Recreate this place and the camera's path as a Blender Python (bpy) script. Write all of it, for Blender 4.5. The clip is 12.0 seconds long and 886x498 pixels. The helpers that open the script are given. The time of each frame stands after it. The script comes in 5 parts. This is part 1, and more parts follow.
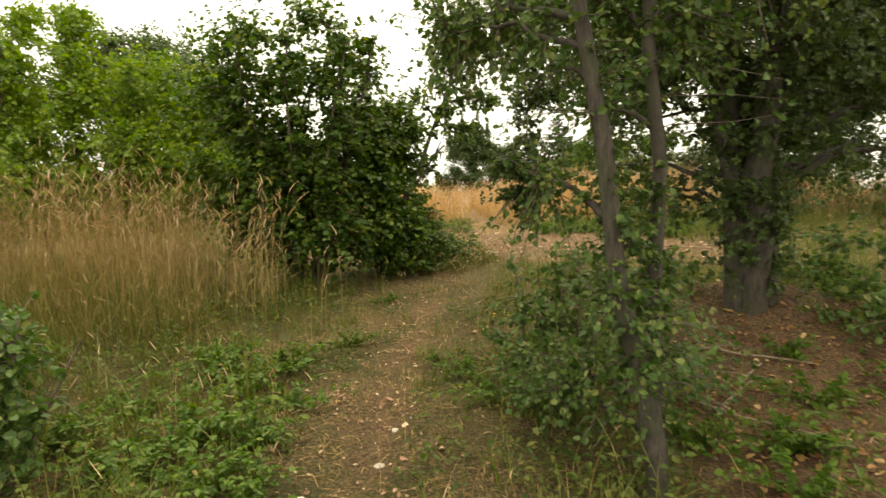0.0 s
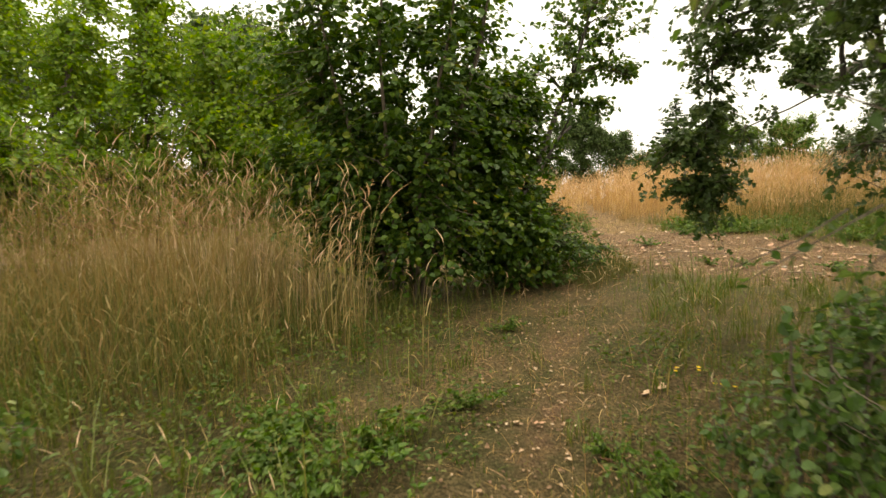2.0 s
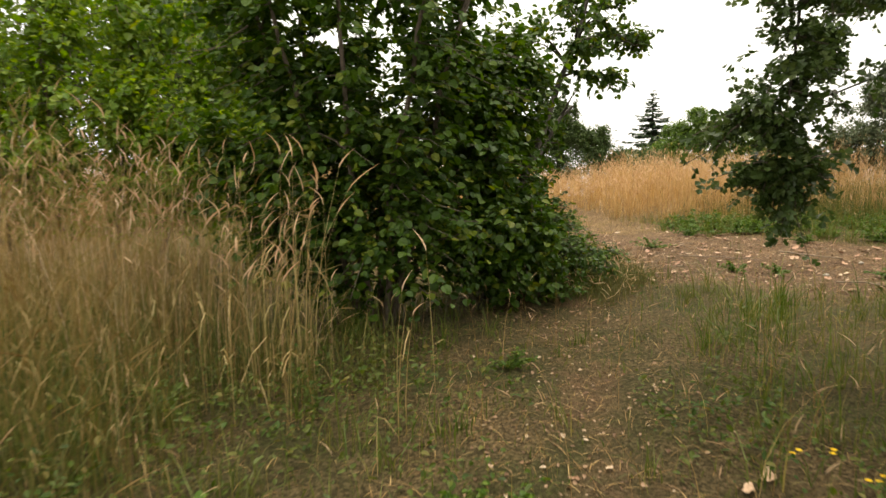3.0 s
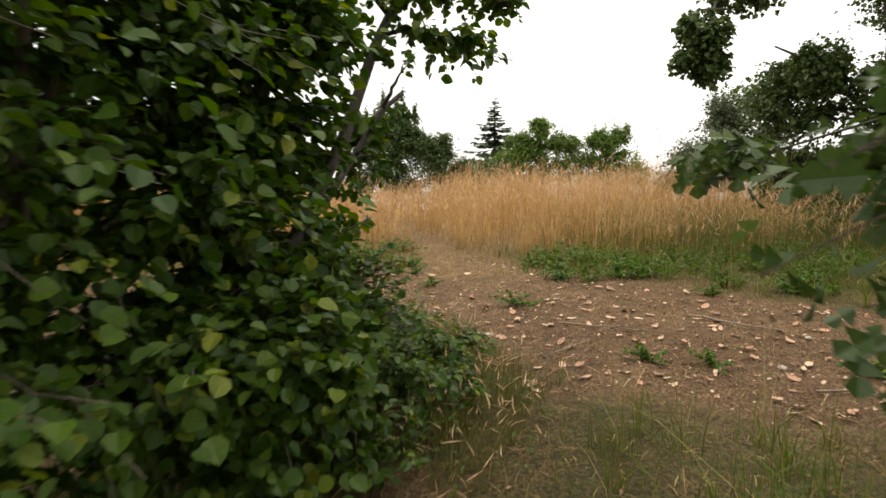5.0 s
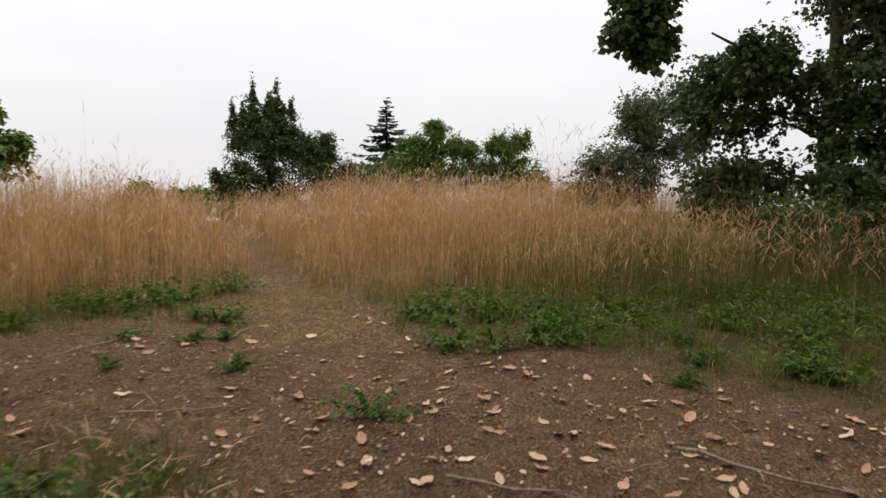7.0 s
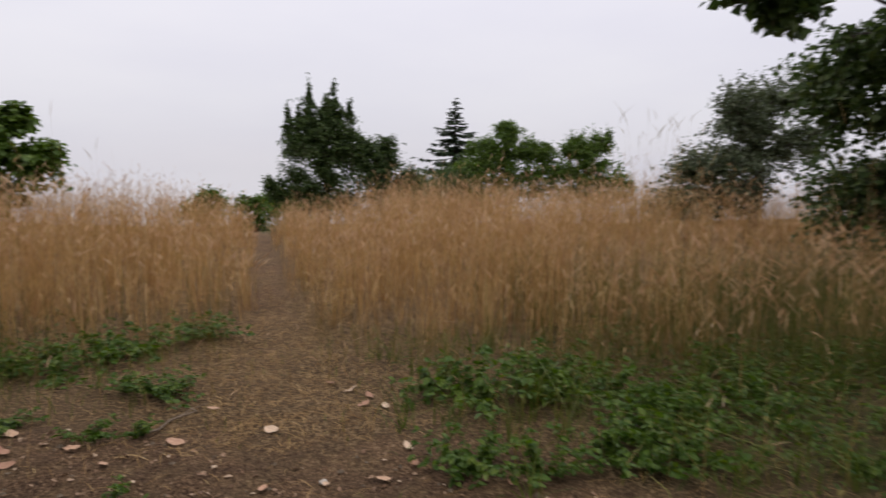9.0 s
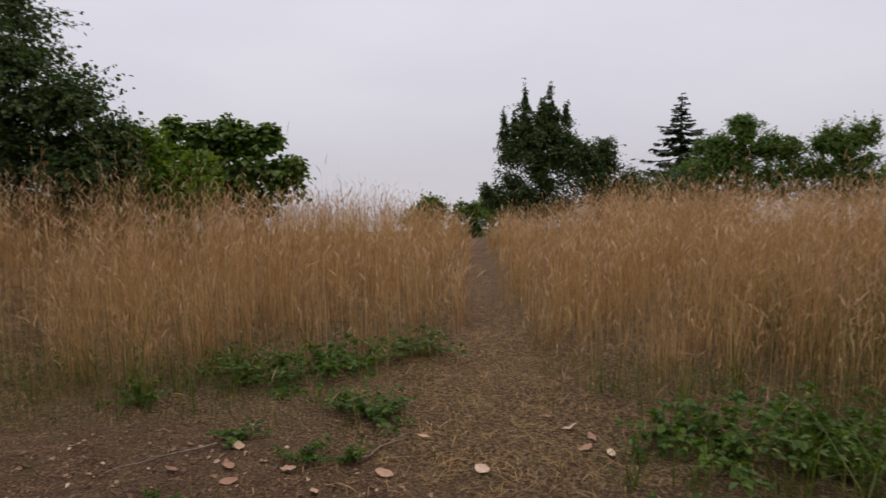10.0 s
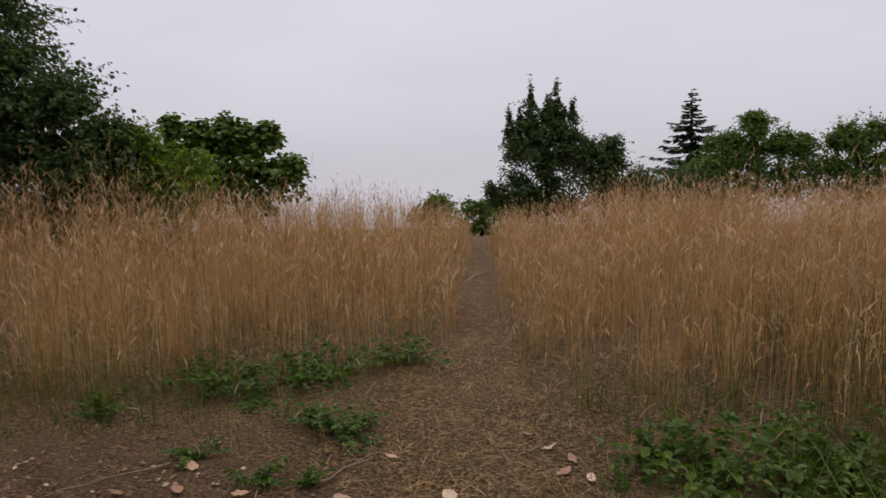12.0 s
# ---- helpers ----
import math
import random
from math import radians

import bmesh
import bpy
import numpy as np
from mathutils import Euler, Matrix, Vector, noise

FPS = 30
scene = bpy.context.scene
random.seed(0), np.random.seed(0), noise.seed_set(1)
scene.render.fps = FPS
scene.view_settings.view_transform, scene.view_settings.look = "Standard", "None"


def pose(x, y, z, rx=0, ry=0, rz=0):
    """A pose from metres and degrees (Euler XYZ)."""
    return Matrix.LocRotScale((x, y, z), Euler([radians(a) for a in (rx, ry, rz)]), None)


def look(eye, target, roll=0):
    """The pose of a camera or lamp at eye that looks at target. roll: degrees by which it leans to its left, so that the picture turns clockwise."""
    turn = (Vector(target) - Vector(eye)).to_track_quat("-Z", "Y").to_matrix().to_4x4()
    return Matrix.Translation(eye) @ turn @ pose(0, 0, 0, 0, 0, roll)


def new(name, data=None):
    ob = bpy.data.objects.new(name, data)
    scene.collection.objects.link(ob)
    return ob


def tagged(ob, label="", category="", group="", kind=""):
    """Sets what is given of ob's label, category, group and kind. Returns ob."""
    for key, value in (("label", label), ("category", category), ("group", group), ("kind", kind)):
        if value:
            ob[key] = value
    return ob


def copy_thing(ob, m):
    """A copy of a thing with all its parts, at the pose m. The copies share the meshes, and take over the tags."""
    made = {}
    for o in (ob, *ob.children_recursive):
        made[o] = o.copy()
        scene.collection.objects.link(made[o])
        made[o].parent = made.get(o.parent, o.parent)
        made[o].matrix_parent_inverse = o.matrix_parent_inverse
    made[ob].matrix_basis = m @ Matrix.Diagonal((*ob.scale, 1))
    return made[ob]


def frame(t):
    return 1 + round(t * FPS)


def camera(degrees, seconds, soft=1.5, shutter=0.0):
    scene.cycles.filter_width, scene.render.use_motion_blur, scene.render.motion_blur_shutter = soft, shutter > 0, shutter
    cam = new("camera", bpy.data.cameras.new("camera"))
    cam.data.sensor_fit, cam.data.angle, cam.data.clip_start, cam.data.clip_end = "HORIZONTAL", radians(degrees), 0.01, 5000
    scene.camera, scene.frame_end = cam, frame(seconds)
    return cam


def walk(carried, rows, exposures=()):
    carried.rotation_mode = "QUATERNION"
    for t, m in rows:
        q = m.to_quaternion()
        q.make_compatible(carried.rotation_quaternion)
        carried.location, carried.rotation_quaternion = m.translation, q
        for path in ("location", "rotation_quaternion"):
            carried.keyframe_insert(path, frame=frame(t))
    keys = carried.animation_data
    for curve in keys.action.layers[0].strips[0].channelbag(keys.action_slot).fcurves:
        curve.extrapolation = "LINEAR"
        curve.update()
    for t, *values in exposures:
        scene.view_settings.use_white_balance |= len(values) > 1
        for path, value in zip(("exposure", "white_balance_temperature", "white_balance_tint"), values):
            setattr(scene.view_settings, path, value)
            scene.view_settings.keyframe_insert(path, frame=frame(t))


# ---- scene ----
cam = camera(69.4, 12.0, soft=1.5, shutter=0.35)
METRES, EYE, TILT, LEAN, TURN = 12.2, 1.5, 0.0, 0.0, -5.9
ROWS = [
    (0.0, 0.0, 0.0, 0.0, -0.29, -7.4, 2.21),
    (0.5, 0.001, 0.0178, 0.0039, 4.68, -7.39, 2.62),
    (1.0, -0.0068, 0.0453, -0.0036, 8.6, -7.33, 2.64),
    (1.5, -0.0217, 0.0914, -0.0036, 8.58, -7.64, 2.62),
    (2.0, -0.0316, 0.1478, -0.0036, 8.16, -7.86, 2.52),
    (2.5, -0.0478, 0.206, -0.0112, 7.14, -7.93, 2.19),
    (3.0, -0.0559, 0.2677, -0.0146, 5.34, -8.09, 2.21),
    (3.5, -0.0522, 0.3294, -0.0121, 2.66, -7.96, 1.87),
    (5.5, -0.0118, 0.5801, -0.0074, -10.7, -7.98, 0.22),
    (6.0, 0.0028, 0.6362, -0.0101, -12.15, -7.97, -0.18),
    (6.5, 0.028, 0.6905, -0.01, -15.85, -7.86, -0.32),
    (8.5, 0.121, 0.849, -0.0082, -18.59, -7.21, -0.85),
    (9.0, 0.1271, 0.8785, -0.0068, -10.33, -7.19, 0.01),
    (9.5, 0.1303, 0.9035, -0.0025, 0.61, -6.99, 1.12),
    (10.0, 0.1254, 0.9163, -0.004, 8.59, -6.54, 1.78),
    (10.5, 0.1264, 0.9213, -0.0037, 11.7, -6.28, 2.14),
    (11.0, 0.1316, 0.925, -0.0008, 12.09, -6.29, 2.33),
    (11.5, 0.1393, 0.9287, 0.003, 11.88, -6.3, 2.29),
    (12.0, 0.1404, 0.9401, -0.0029, 9.65, -6.74, 1.86),
]
walk(cam, [(t, pose(0, 0, EYE, TILT, LEAN, TURN) @ pose(METRES * x, METRES * y, METRES * z, 90 + pitch, roll, yaw)) for t, x, y, z, yaw, pitch, roll in ROWS],
     [(0.0, 1.4, 8400, -4), (2.0, 1.32, 8200, -3), (3.0, 1.25, 7500, 0), (3.7, 1.18, 7250, 1), (5.5, 0.85, 7000, 2), (6.5, 0.45, 6700, 4), (8.5, 0.15, 6350, 9), (10.0, -0.16, 6300, 12), (12.0, -0.22, 6300, 12)])

# ---- world and light: a bright overcast sky ----
SUN_HIGH, SUN_TURN = 72.0, 20.0
world = bpy.data.worlds.new("overcast_sky")
scene.world = world
world.use_nodes = True
wn, wl = world.node_tree.nodes, world.node_tree.links
wn.clear()
w_out = wn.new("ShaderNodeOutputWorld")
w_bg = wn.new("ShaderNodeBackground")
w_sky = wn.new("ShaderNodeTexSky")
w_sky.sky_type, w_sky.sun_disc = "NISHITA", False
w_sky.sun_elevation, w_sky.sun_rotation = radians(SUN_HIGH), radians(SUN_TURN)
w_dim = wn.new("ShaderNodeVectorMath")
w_dim.operation = "SCALE"
w_dim.inputs[3].default_value = 0.07
wl.new(w_sky.outputs[0], w_dim.inputs[0])
w_co = wn.new("ShaderNodeTexCoord")
w_sep = wn.new("ShaderNodeSeparateXYZ")
wl.new(w_co.outputs["Generated"], w_sep.inputs[0])
w_high = wn.new("ShaderNodeMapRange")
w_high.inputs["From Min"].default_value, w_high.inputs["From Max"].default_value = 0.0, 1.0
w_high.inputs["To Min"].default_value, w_high.inputs["To Max"].default_value = 0.72, 1.42
wl.new(w_sep.outputs[2], w_high.inputs[0])
w_map = wn.new("ShaderNodeMapping")
w_map.inputs["Scale"].default_value = (1.2, 1.2, 4.0)
wl.new(w_co.outputs["Generated"], w_map.inputs[0])
w_noise = wn.new("ShaderNodeTexNoise")
w_noise.inputs["Scale"].default_value, w_noise.inputs["Detail"].default_value = 1.6, 5
wl.new(w_map.outputs[0], w_noise.inputs["Vector"])
w_ramp = wn.new("ShaderNodeValToRGB")
w_ramp.color_ramp.elements[0].position, w_ramp.color_ramp.elements[0].color = 0.3, (0.95, 0.91, 0.985, 1)
w_ramp.color_ramp.elements[1].position, w_ramp.color_ramp.elements[1].color = 0.7, (1.05, 1.005, 1.04, 1)
wl.new(w_noise.outputs[0], w_ramp.inputs[0])
w_cloud = wn.new("ShaderNodeVectorMath")
w_cloud.operation = "SCALE"
wl.new(w_ramp.outputs[0], w_cloud.inputs[0])
wl.new(w_high.outputs[0], w_cloud.inputs[3])
w_mix = wn.new("ShaderNodeMix")
w_mix.data_type = "RGBA"
w_mix.inputs[0].default_value = 0.9
wl.new(w_dim.outputs[0], w_mix.inputs[6])
wl.new(w_cloud.outputs[0], w_mix.inputs[7])
wl.new(w_mix.outputs[2], w_bg.inputs[0])
w_bg.inputs[1].default_value = 1.0
wl.new(w_bg.outputs[0], w_out.inputs[0])

sun_data = bpy.data.lights.new("sun", "SUN")
sun_data.energy, sun_data.angle, sun_data.color = 1.1, radians(40), (1.0, 0.93, 0.8)
sun = new("sun", sun_data)
sun.matrix_world = look((0, 0, 30), (-30 * math.cos(radians(SUN_HIGH)) * math.sin(radians(SUN_TURN)),
                                     -30 * math.cos(radians(SUN_HIGH)) * math.cos(radians(SUN_TURN)),
                                     30 - 30 * math.sin(radians(SUN_HIGH))))


# ---- materials ----
def shader(name):
    m = bpy.data.materials.new(name)
    m.use_nodes = True
    nt = m.node_tree
    return m, nt, nt.nodes["Principled BSDF"], nt.nodes["Material Output"]


def ramp(nt, source, stops):
    r = nt.nodes.new("ShaderNodeValToRGB")
    while len(r.color_ramp.elements) < len(stops):
        r.color_ramp.elements.new(0.5)
    for e, (p, c) in zip(r.color_ramp.elements, stops):
        e.position, e.color = p, (*c, 1)
    nt.links.new(source, r.inputs[0])
    return r.outputs[0]


def noise_of(nt, scale, detail=4, rough=0.6, stretch=None):
    n = nt.nodes.new("ShaderNodeTexNoise")
    n.inputs["Scale"].default_value, n.inputs["Detail"].default_value, n.inputs["Roughness"].default_value = scale, detail, rough
    co = nt.nodes.new("ShaderNodeNewGeometry")
    if stretch:
        mp = nt.nodes.new("ShaderNodeMapping")
        mp.inputs["Scale"].default_value = stretch
        nt.links.new(co.outputs["Position"], mp.inputs[0])
        nt.links.new(mp.outputs[0], n.inputs["Vector"])
    else:
        nt.links.new(co.outputs["Position"], n.inputs["Vector"])
    return n.outputs[0]


def mixed(nt, a, b, fac, mode="MIX"):
    m = nt.nodes.new("ShaderNodeMix")
    m.data_type, m.blend_type = "RGBA", mode
    for sock, v in ((m.inputs[0], fac), (m.inputs[6], a), (m.inputs[7], b)):
        if isinstance(v, (int, float)):
            sock.default_value = v
        elif isinstance(v, tuple):
            sock.default_value = (*v, 1)
        else:
            nt.links.new(v, sock)
    return m.outputs[2]


def relief(nt, bsdf, height, strength, distance):
    b = nt.nodes.new("ShaderNodeBump")
    b.inputs["Strength"].default_value, b.inputs["Distance"].default_value = strength, distance
    nt.links.new(height, b.inputs["Height"])
    nt.links.new(b.outputs[0], bsdf.inputs["Normal"])


def blade_material(name, stops, thin=0.35, rough=0.55, patch=None, scale=0.9):
    """Leaves and stalks: a colour of its own for every blade, slow drifts over the stand, light through the thin blade."""
    m, nt, bsdf, out = shader(name)
    geo = nt.nodes.new("ShaderNodeNewGeometry")
    col = ramp(nt, geo.outputs["Random Per Island"], stops)
    fine = noise_of(nt, 90.0, 3)
    col = mixed(nt, col, ramp(nt, fine, [(0.3, (0.62, 0.62, 0.62)), (0.7, (1.25, 1.25, 1.2))]), 0.6, "MULTIPLY")
    if patch:
        drift = ramp(nt, noise_of(nt, scale, 3), [(0.42, (0, 0, 0)), (0.62, (1, 1, 1))])
        col = mixed(nt, col, mixed(nt, col, patch, 0.75), drift)
    nt.links.new(col, bsdf.inputs["Base Color"])
    bsdf.inputs["Roughness"].default_value = rough
    bsdf.inputs["Specular IOR Level"].default_value = 0.25
    tr = nt.nodes.new("ShaderNodeBsdfTranslucent")
    lift = nt.nodes.new("ShaderNodeHueSaturation")
    lift.inputs["Saturation"].default_value, lift.inputs["Value"].default_value = 1.15, 1.3
    nt.links.new(col, lift.inputs["Color"])
    nt.links.new(lift.outputs[0], tr.inputs[0])
    mx = nt.nodes.new("ShaderNodeMixShader")
    mx.inputs[0].default_value = thin
    nt.links.new(bsdf.outputs[0], mx.inputs[1])
    nt.links.new(tr.outputs[0], mx.inputs[2])
    nt.links.new(mx.outputs[0], out.inputs[0])
    return m


def bark_material(name, dark, light, scale=22.0, moss=None):
    m, nt, bsdf, out = shader(name)
    ridges = noise_of(nt, scale, 6, 0.7, (1, 1, 0.28))
    col = ramp(nt, ridges, [(0.32, dark), (0.72, light)])
    if moss:
        col = mixed(nt, col, moss, ramp(nt, noise_of(nt, 5.0, 4), [(0.5, (0, 0, 0)), (0.66, (0.8, 0.8, 0.8))]))
    nt.links.new(col, bsdf.inputs["Base Color"])
    bsdf.inputs["Roughness"].default_value = 0.9
    relief(nt, bsdf, ridges, 0.8, 0.012)
    return m


def ground_material():
    m, nt, bsdf, out = shader("soil_and_thatch")
    bare = nt.nodes.new("ShaderNodeAttribute")
    bare.attribute_name = "bare"
    green = nt.nodes.new("ShaderNodeAttribute")
    green.attribute_name = "green"
    grit = noise_of(nt, 60.0, 8, 0.75)
    crumbs = noise_of(nt, 9.0, 6, 0.7)
    slow = noise_of(nt, 1.3, 4)
    soil = ramp(nt, grit, [(0.36, (0.026, 0.016, 0.010)), (0.48, (0.122, 0.078, 0.047)), (0.57, (0.25, 0.17, 0.106)), (0.67, (0.5, 0.39, 0.275))])
    soil = mixed(nt, soil, ramp(nt, crumbs, [(0.35, (0.55, 0.5, 0.5)), (0.7, (1.2, 1.15, 1.1))]), 0.8, "MULTIPLY")
    straw = ramp(nt, noise_of(nt, 45.0, 7, 0.8, (1, 1, 0.3)), [(0.37, (0.022, 0.014, 0.008)), (0.5, (0.135, 0.086, 0.044)), (0.63, (0.42, 0.30, 0.17))])
    straw = mixed(nt, straw, ramp(nt, crumbs, [(0.35, (0.55, 0.52, 0.5)), (0.7, (1.15, 1.1, 1.0))]), 0.7, "MULTIPLY")
    soil = mixed(nt, soil, ramp(nt, slow, [(0.35, (0.72, 0.66, 0.6)), (0.65, (1.2, 1.13, 1.02))]), 0.9, "MULTIPLY")
    soil = mixed(nt, soil, straw, ramp(nt, noise_of(nt, 3.1, 6, 0.7), [(0.46, (0, 0, 0)), (0.62, (0.8, 0.8, 0.8))]))
    # Moss green, darkened to include the shade between the blades.
    moss = ramp(nt, noise_of(nt, 38.0, 6, 0.75), [(0.3, (0.012, 0.016, 0.005)), (0.7, (0.062, 0.076, 0.02))])
    edge = nt.nodes.new("ShaderNodeMath")
    edge.operation = "ADD"
    nt.links.new(bare.outputs["Fac"], edge.inputs[0])
    nt.links.new(ramp(nt, noise_of(nt, 5.0, 5, 0.7), [(0.3, (0, 0, 0)), (0.7, (0.6, 0.6, 0.6))]), edge.inputs[1])
    soft = nt.nodes.new("ShaderNodeMapRange")
    soft.inputs["From Min"].default_value, soft.inputs["From Max"].default_value = 0.45, 1.0
    nt.links.new(edge.outputs[0], soft.inputs[0])
    edge2 = nt.nodes.new("ShaderNodeMath")
    edge2.operation = "MULTIPLY"
    nt.links.new(green.outputs["Fac"], edge2.inputs[0])
    nt.links.new(ramp(nt, slow, [(0.35, (0.3, 0.3, 0.3)), (0.65, (1, 1, 1))]), edge2.inputs[1])
    col = mixed(nt, mixed(nt, straw, moss, edge2.outputs[0]), soil, soft.outputs[0])
    nt.links.new(col, bsdf.inputs["Base Color"])
    bsdf.inputs["Roughness"].default_value = 0.95
    bsdf.inputs["Specular IOR Level"].default_value = 0.15
    relief(nt, bsdf, grit, 1.0, 0.035)
    return m


GROUND = ground_material()
# Darkest and palest stops put gap shade and stalk highlights into the colour.
STRAW = blade_material("dry_grass_stalk", [(0.0, (0.13, 0.072, 0.028)), (0.25, (0.42, 0.255, 0.1)), (0.7, (0.6, 0.39, 0.165)), (0.92, (0.76, 0.54, 0.28)), (1.0, (0.28, 0.25, 0.075))], 0.2, 0.6, (0.34, 0.185, 0.078), 3.5)
FIELD_HEAD = blade_material("field_grass_head", [(0.0, (0.4, 0.245, 0.125)), (0.5, (0.56, 0.37, 0.2)), (1.0, (0.7, 0.51, 0.33))], 0.25, 0.7, (0.4, 0.23, 0.13), 3.5)
HEAD = blade_material("dry_grass_head", [(0.0, (0.43, 0.28, 0.16)), (0.5, (0.6, 0.42, 0.26)), (1.0, (0.78, 0.61, 0.43))], 0.25, 0.7, (0.42, 0.25, 0.15), 3.5)
THATCH = blade_material("lying_straw", [(0.0, (0.168, 0.0921, 0.0333)), (0.4, (0.3, 0.176, 0.068)), (0.8, (0.46, 0.29, 0.118)), (1.0, (0.61, 0.43, 0.2))], 0.25, 0.65)
RUST = blade_material("rusty_fine_grass", [(0.0, (0.15, 0.085, 0.03)), (0.35, (0.235, 0.15, 0.055)), (0.7, (0.31, 0.22, 0.095)), (0.9, (0.13, 0.13, 0.03)), (1.0, (0.42, 0.32, 0.17))], 0.22, 0.65, (0.17, 0.125, 0.04), 2.0)
PALE = blade_material("bleached_reed_grass", [(0.0, (0.3, 0.2, 0.085)), (0.6, (0.45, 0.34, 0.165)), (1.0, (0.24, 0.22, 0.068))], 0.28, 0.6, (0.26, 0.17, 0.07), 2.4)
GREEN = blade_material("green_grass", [(0.0, (0.05, 0.088, 0.0095)), (0.45, (0.085, 0.13, 0.018)), (0.75, (0.14, 0.165, 0.03)), (0.92, (0.24, 0.185, 0.06)), (1.0, (0.37, 0.28, 0.11))], 0.25, 0.5, (0.13, 0.125, 0.03))
TUSSOCK = blade_material("tussock_grass", [(0.0, (0.045, 0.08, 0.0087)), (0.5, (0.072, 0.115, 0.014)), (0.85, (0.115, 0.145, 0.024)), (1.0, (0.3, 0.23, 0.08))], 0.28, 0.5, (0.12, 0.12, 0.03), 1.4)
# Darker copy of the green grass, with shade put into its colour.
SHADED_GRASS = blade_material("shaded_grass", [(0.0, (0.04, 0.062, 0.012)), (0.5, (0.07, 0.095, 0.018)), (0.85, (0.12, 0.13, 0.032)), (1.0, (0.24, 0.17, 0.07))], 0.3, 0.55, (0.12, 0.1, 0.034), 2.2)
WEED = blade_material("fresh_weed_leaf", [(0.0, (0.041, 0.0861, 0.00863)), (0.6, (0.0697, 0.127, 0.0135)), (1.0, (0.123, 0.172, 0.0246))], 0.35, 0.45)
# Leaf green lowered so that the colour carries the trees' shade.
VERGE = blade_material("verge_leaf", [(0.0, (0.026, 0.055, 0.006)), (0.5, (0.046, 0.083, 0.0095)), (0.85, (0.085, 0.118, 0.0165)), (1.0, (0.2, 0.15, 0.045))], 0.33, 0.5, (0.1, 0.112, 0.022), 1.7)
HAZEL = blade_material("hazel_leaf", [(0.0, (0.026, 0.058, 0.007)), (0.5, (0.044, 0.086, 0.0095)), (0.88, (0.075, 0.125, 0.014)), (1.0, (0.18, 0.2, 0.024))], 0.36, 0.45)
LIGHT_LEAF = blade_material("pale_green_shrub_leaf", [(0.0, (0.0782, 0.143, 0.0149)), (0.5, (0.122, 0.197, 0.0207)), (1.0, (0.201, 0.259, 0.0331))], 0.45, 0.5)
OAK = blade_material("oak_leaf", [(0.0, (0.0323, 0.0561, 0.0136)), (0.6, (0.0527, 0.085, 0.0213)), (1.0, (0.0892, 0.119, 0.034))], 0.3, 0.4)
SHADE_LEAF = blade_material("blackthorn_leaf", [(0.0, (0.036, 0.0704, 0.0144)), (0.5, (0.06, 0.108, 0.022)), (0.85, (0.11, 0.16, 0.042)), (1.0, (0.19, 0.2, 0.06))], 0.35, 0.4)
FAR_LEAF = blade_material("distant_tree_leaf", [(0.0, (0.034, 0.06, 0.015)), (0.6, (0.055, 0.092, 0.021)), (1.0, (0.09, 0.13, 0.035))], 0.28, 0.5)
MID_LEAF = blade_material("field_edge_leaf", [(0.0, (0.055, 0.10, 0.014)), (0.6, (0.085, 0.145, 0.02)), (1.0, (0.13, 0.19, 0.032))], 0.35, 0.5)
GREY_LEAF = blade_material("grey_willow_leaf", [(0.0, (0.06, 0.08, 0.036)), (0.6, (0.088, 0.112, 0.056)), (1.0, (0.144, 0.16, 0.096))], 0.3, 0.5)
FIR = blade_material("fir_needles", [(0.0, (0.02, 0.04, 0.015)), (1.0, (0.05, 0.08, 0.03))], 0.1, 0.55)
BARK = bark_material("rough_grey_bark", (0.014, 0.011, 0.008), (0.082, 0.066, 0.05), 40.0, (0.036, 0.045, 0.014))
TWIG = bark_material("brown_twig_bark", (0.045, 0.032, 0.022), (0.15, 0.115, 0.085), 60.0)
DEAD = blade_material("fallen_leaf", [(0.0, (0.134, 0.0644, 0.0228)), (0.4, (0.247, 0.129, 0.0494)), (0.8, (0.371, 0.218, 0.0912)), (1.0, (0.515, 0.366, 0.182))], 0.12, 0.55)


# ---- mesh tools ----
rng = np.random.default_rng(7)


def mesh_of(name, verts, polys, mats, smooth=False):
    """One mesh from an array of places and (faces, material slot) blocks."""
    me = bpy.data.meshes.new(name)
    verts = np.asarray(verts, dtype=np.float32).reshape(-1, 3)
    polys = [(np.asarray(f, dtype=np.int32), s) for f, s in polys if len(f)]
    loops = np.concatenate([f.ravel() for f, _ in polys])
    sizes = np.concatenate([np.full(len(f), f.shape[1], dtype=np.int32) for f, _ in polys])
    slots = np.concatenate([np.full(len(f), s, dtype=np.int32) for f, s in polys])
    starts = np.concatenate([[0], np.cumsum(sizes)[:-1]]).astype(np.int32)
    me.vertices.add(len(verts))
    me.vertices.foreach_set("co", verts.ravel())
    me.loops.add(len(loops))
    me.loops.foreach_set("vertex_index", loops)
    me.polygons.add(len(sizes))
    me.polygons.foreach_set("loop_start", starts)
    me.polygons.foreach_set("material_index", slots)
    me.polygons.foreach_set("use_smooth", np.full(len(sizes), smooth))
    for m in mats:
        me.materials.append(m)
    me.update(calc_edges=True)
    return me


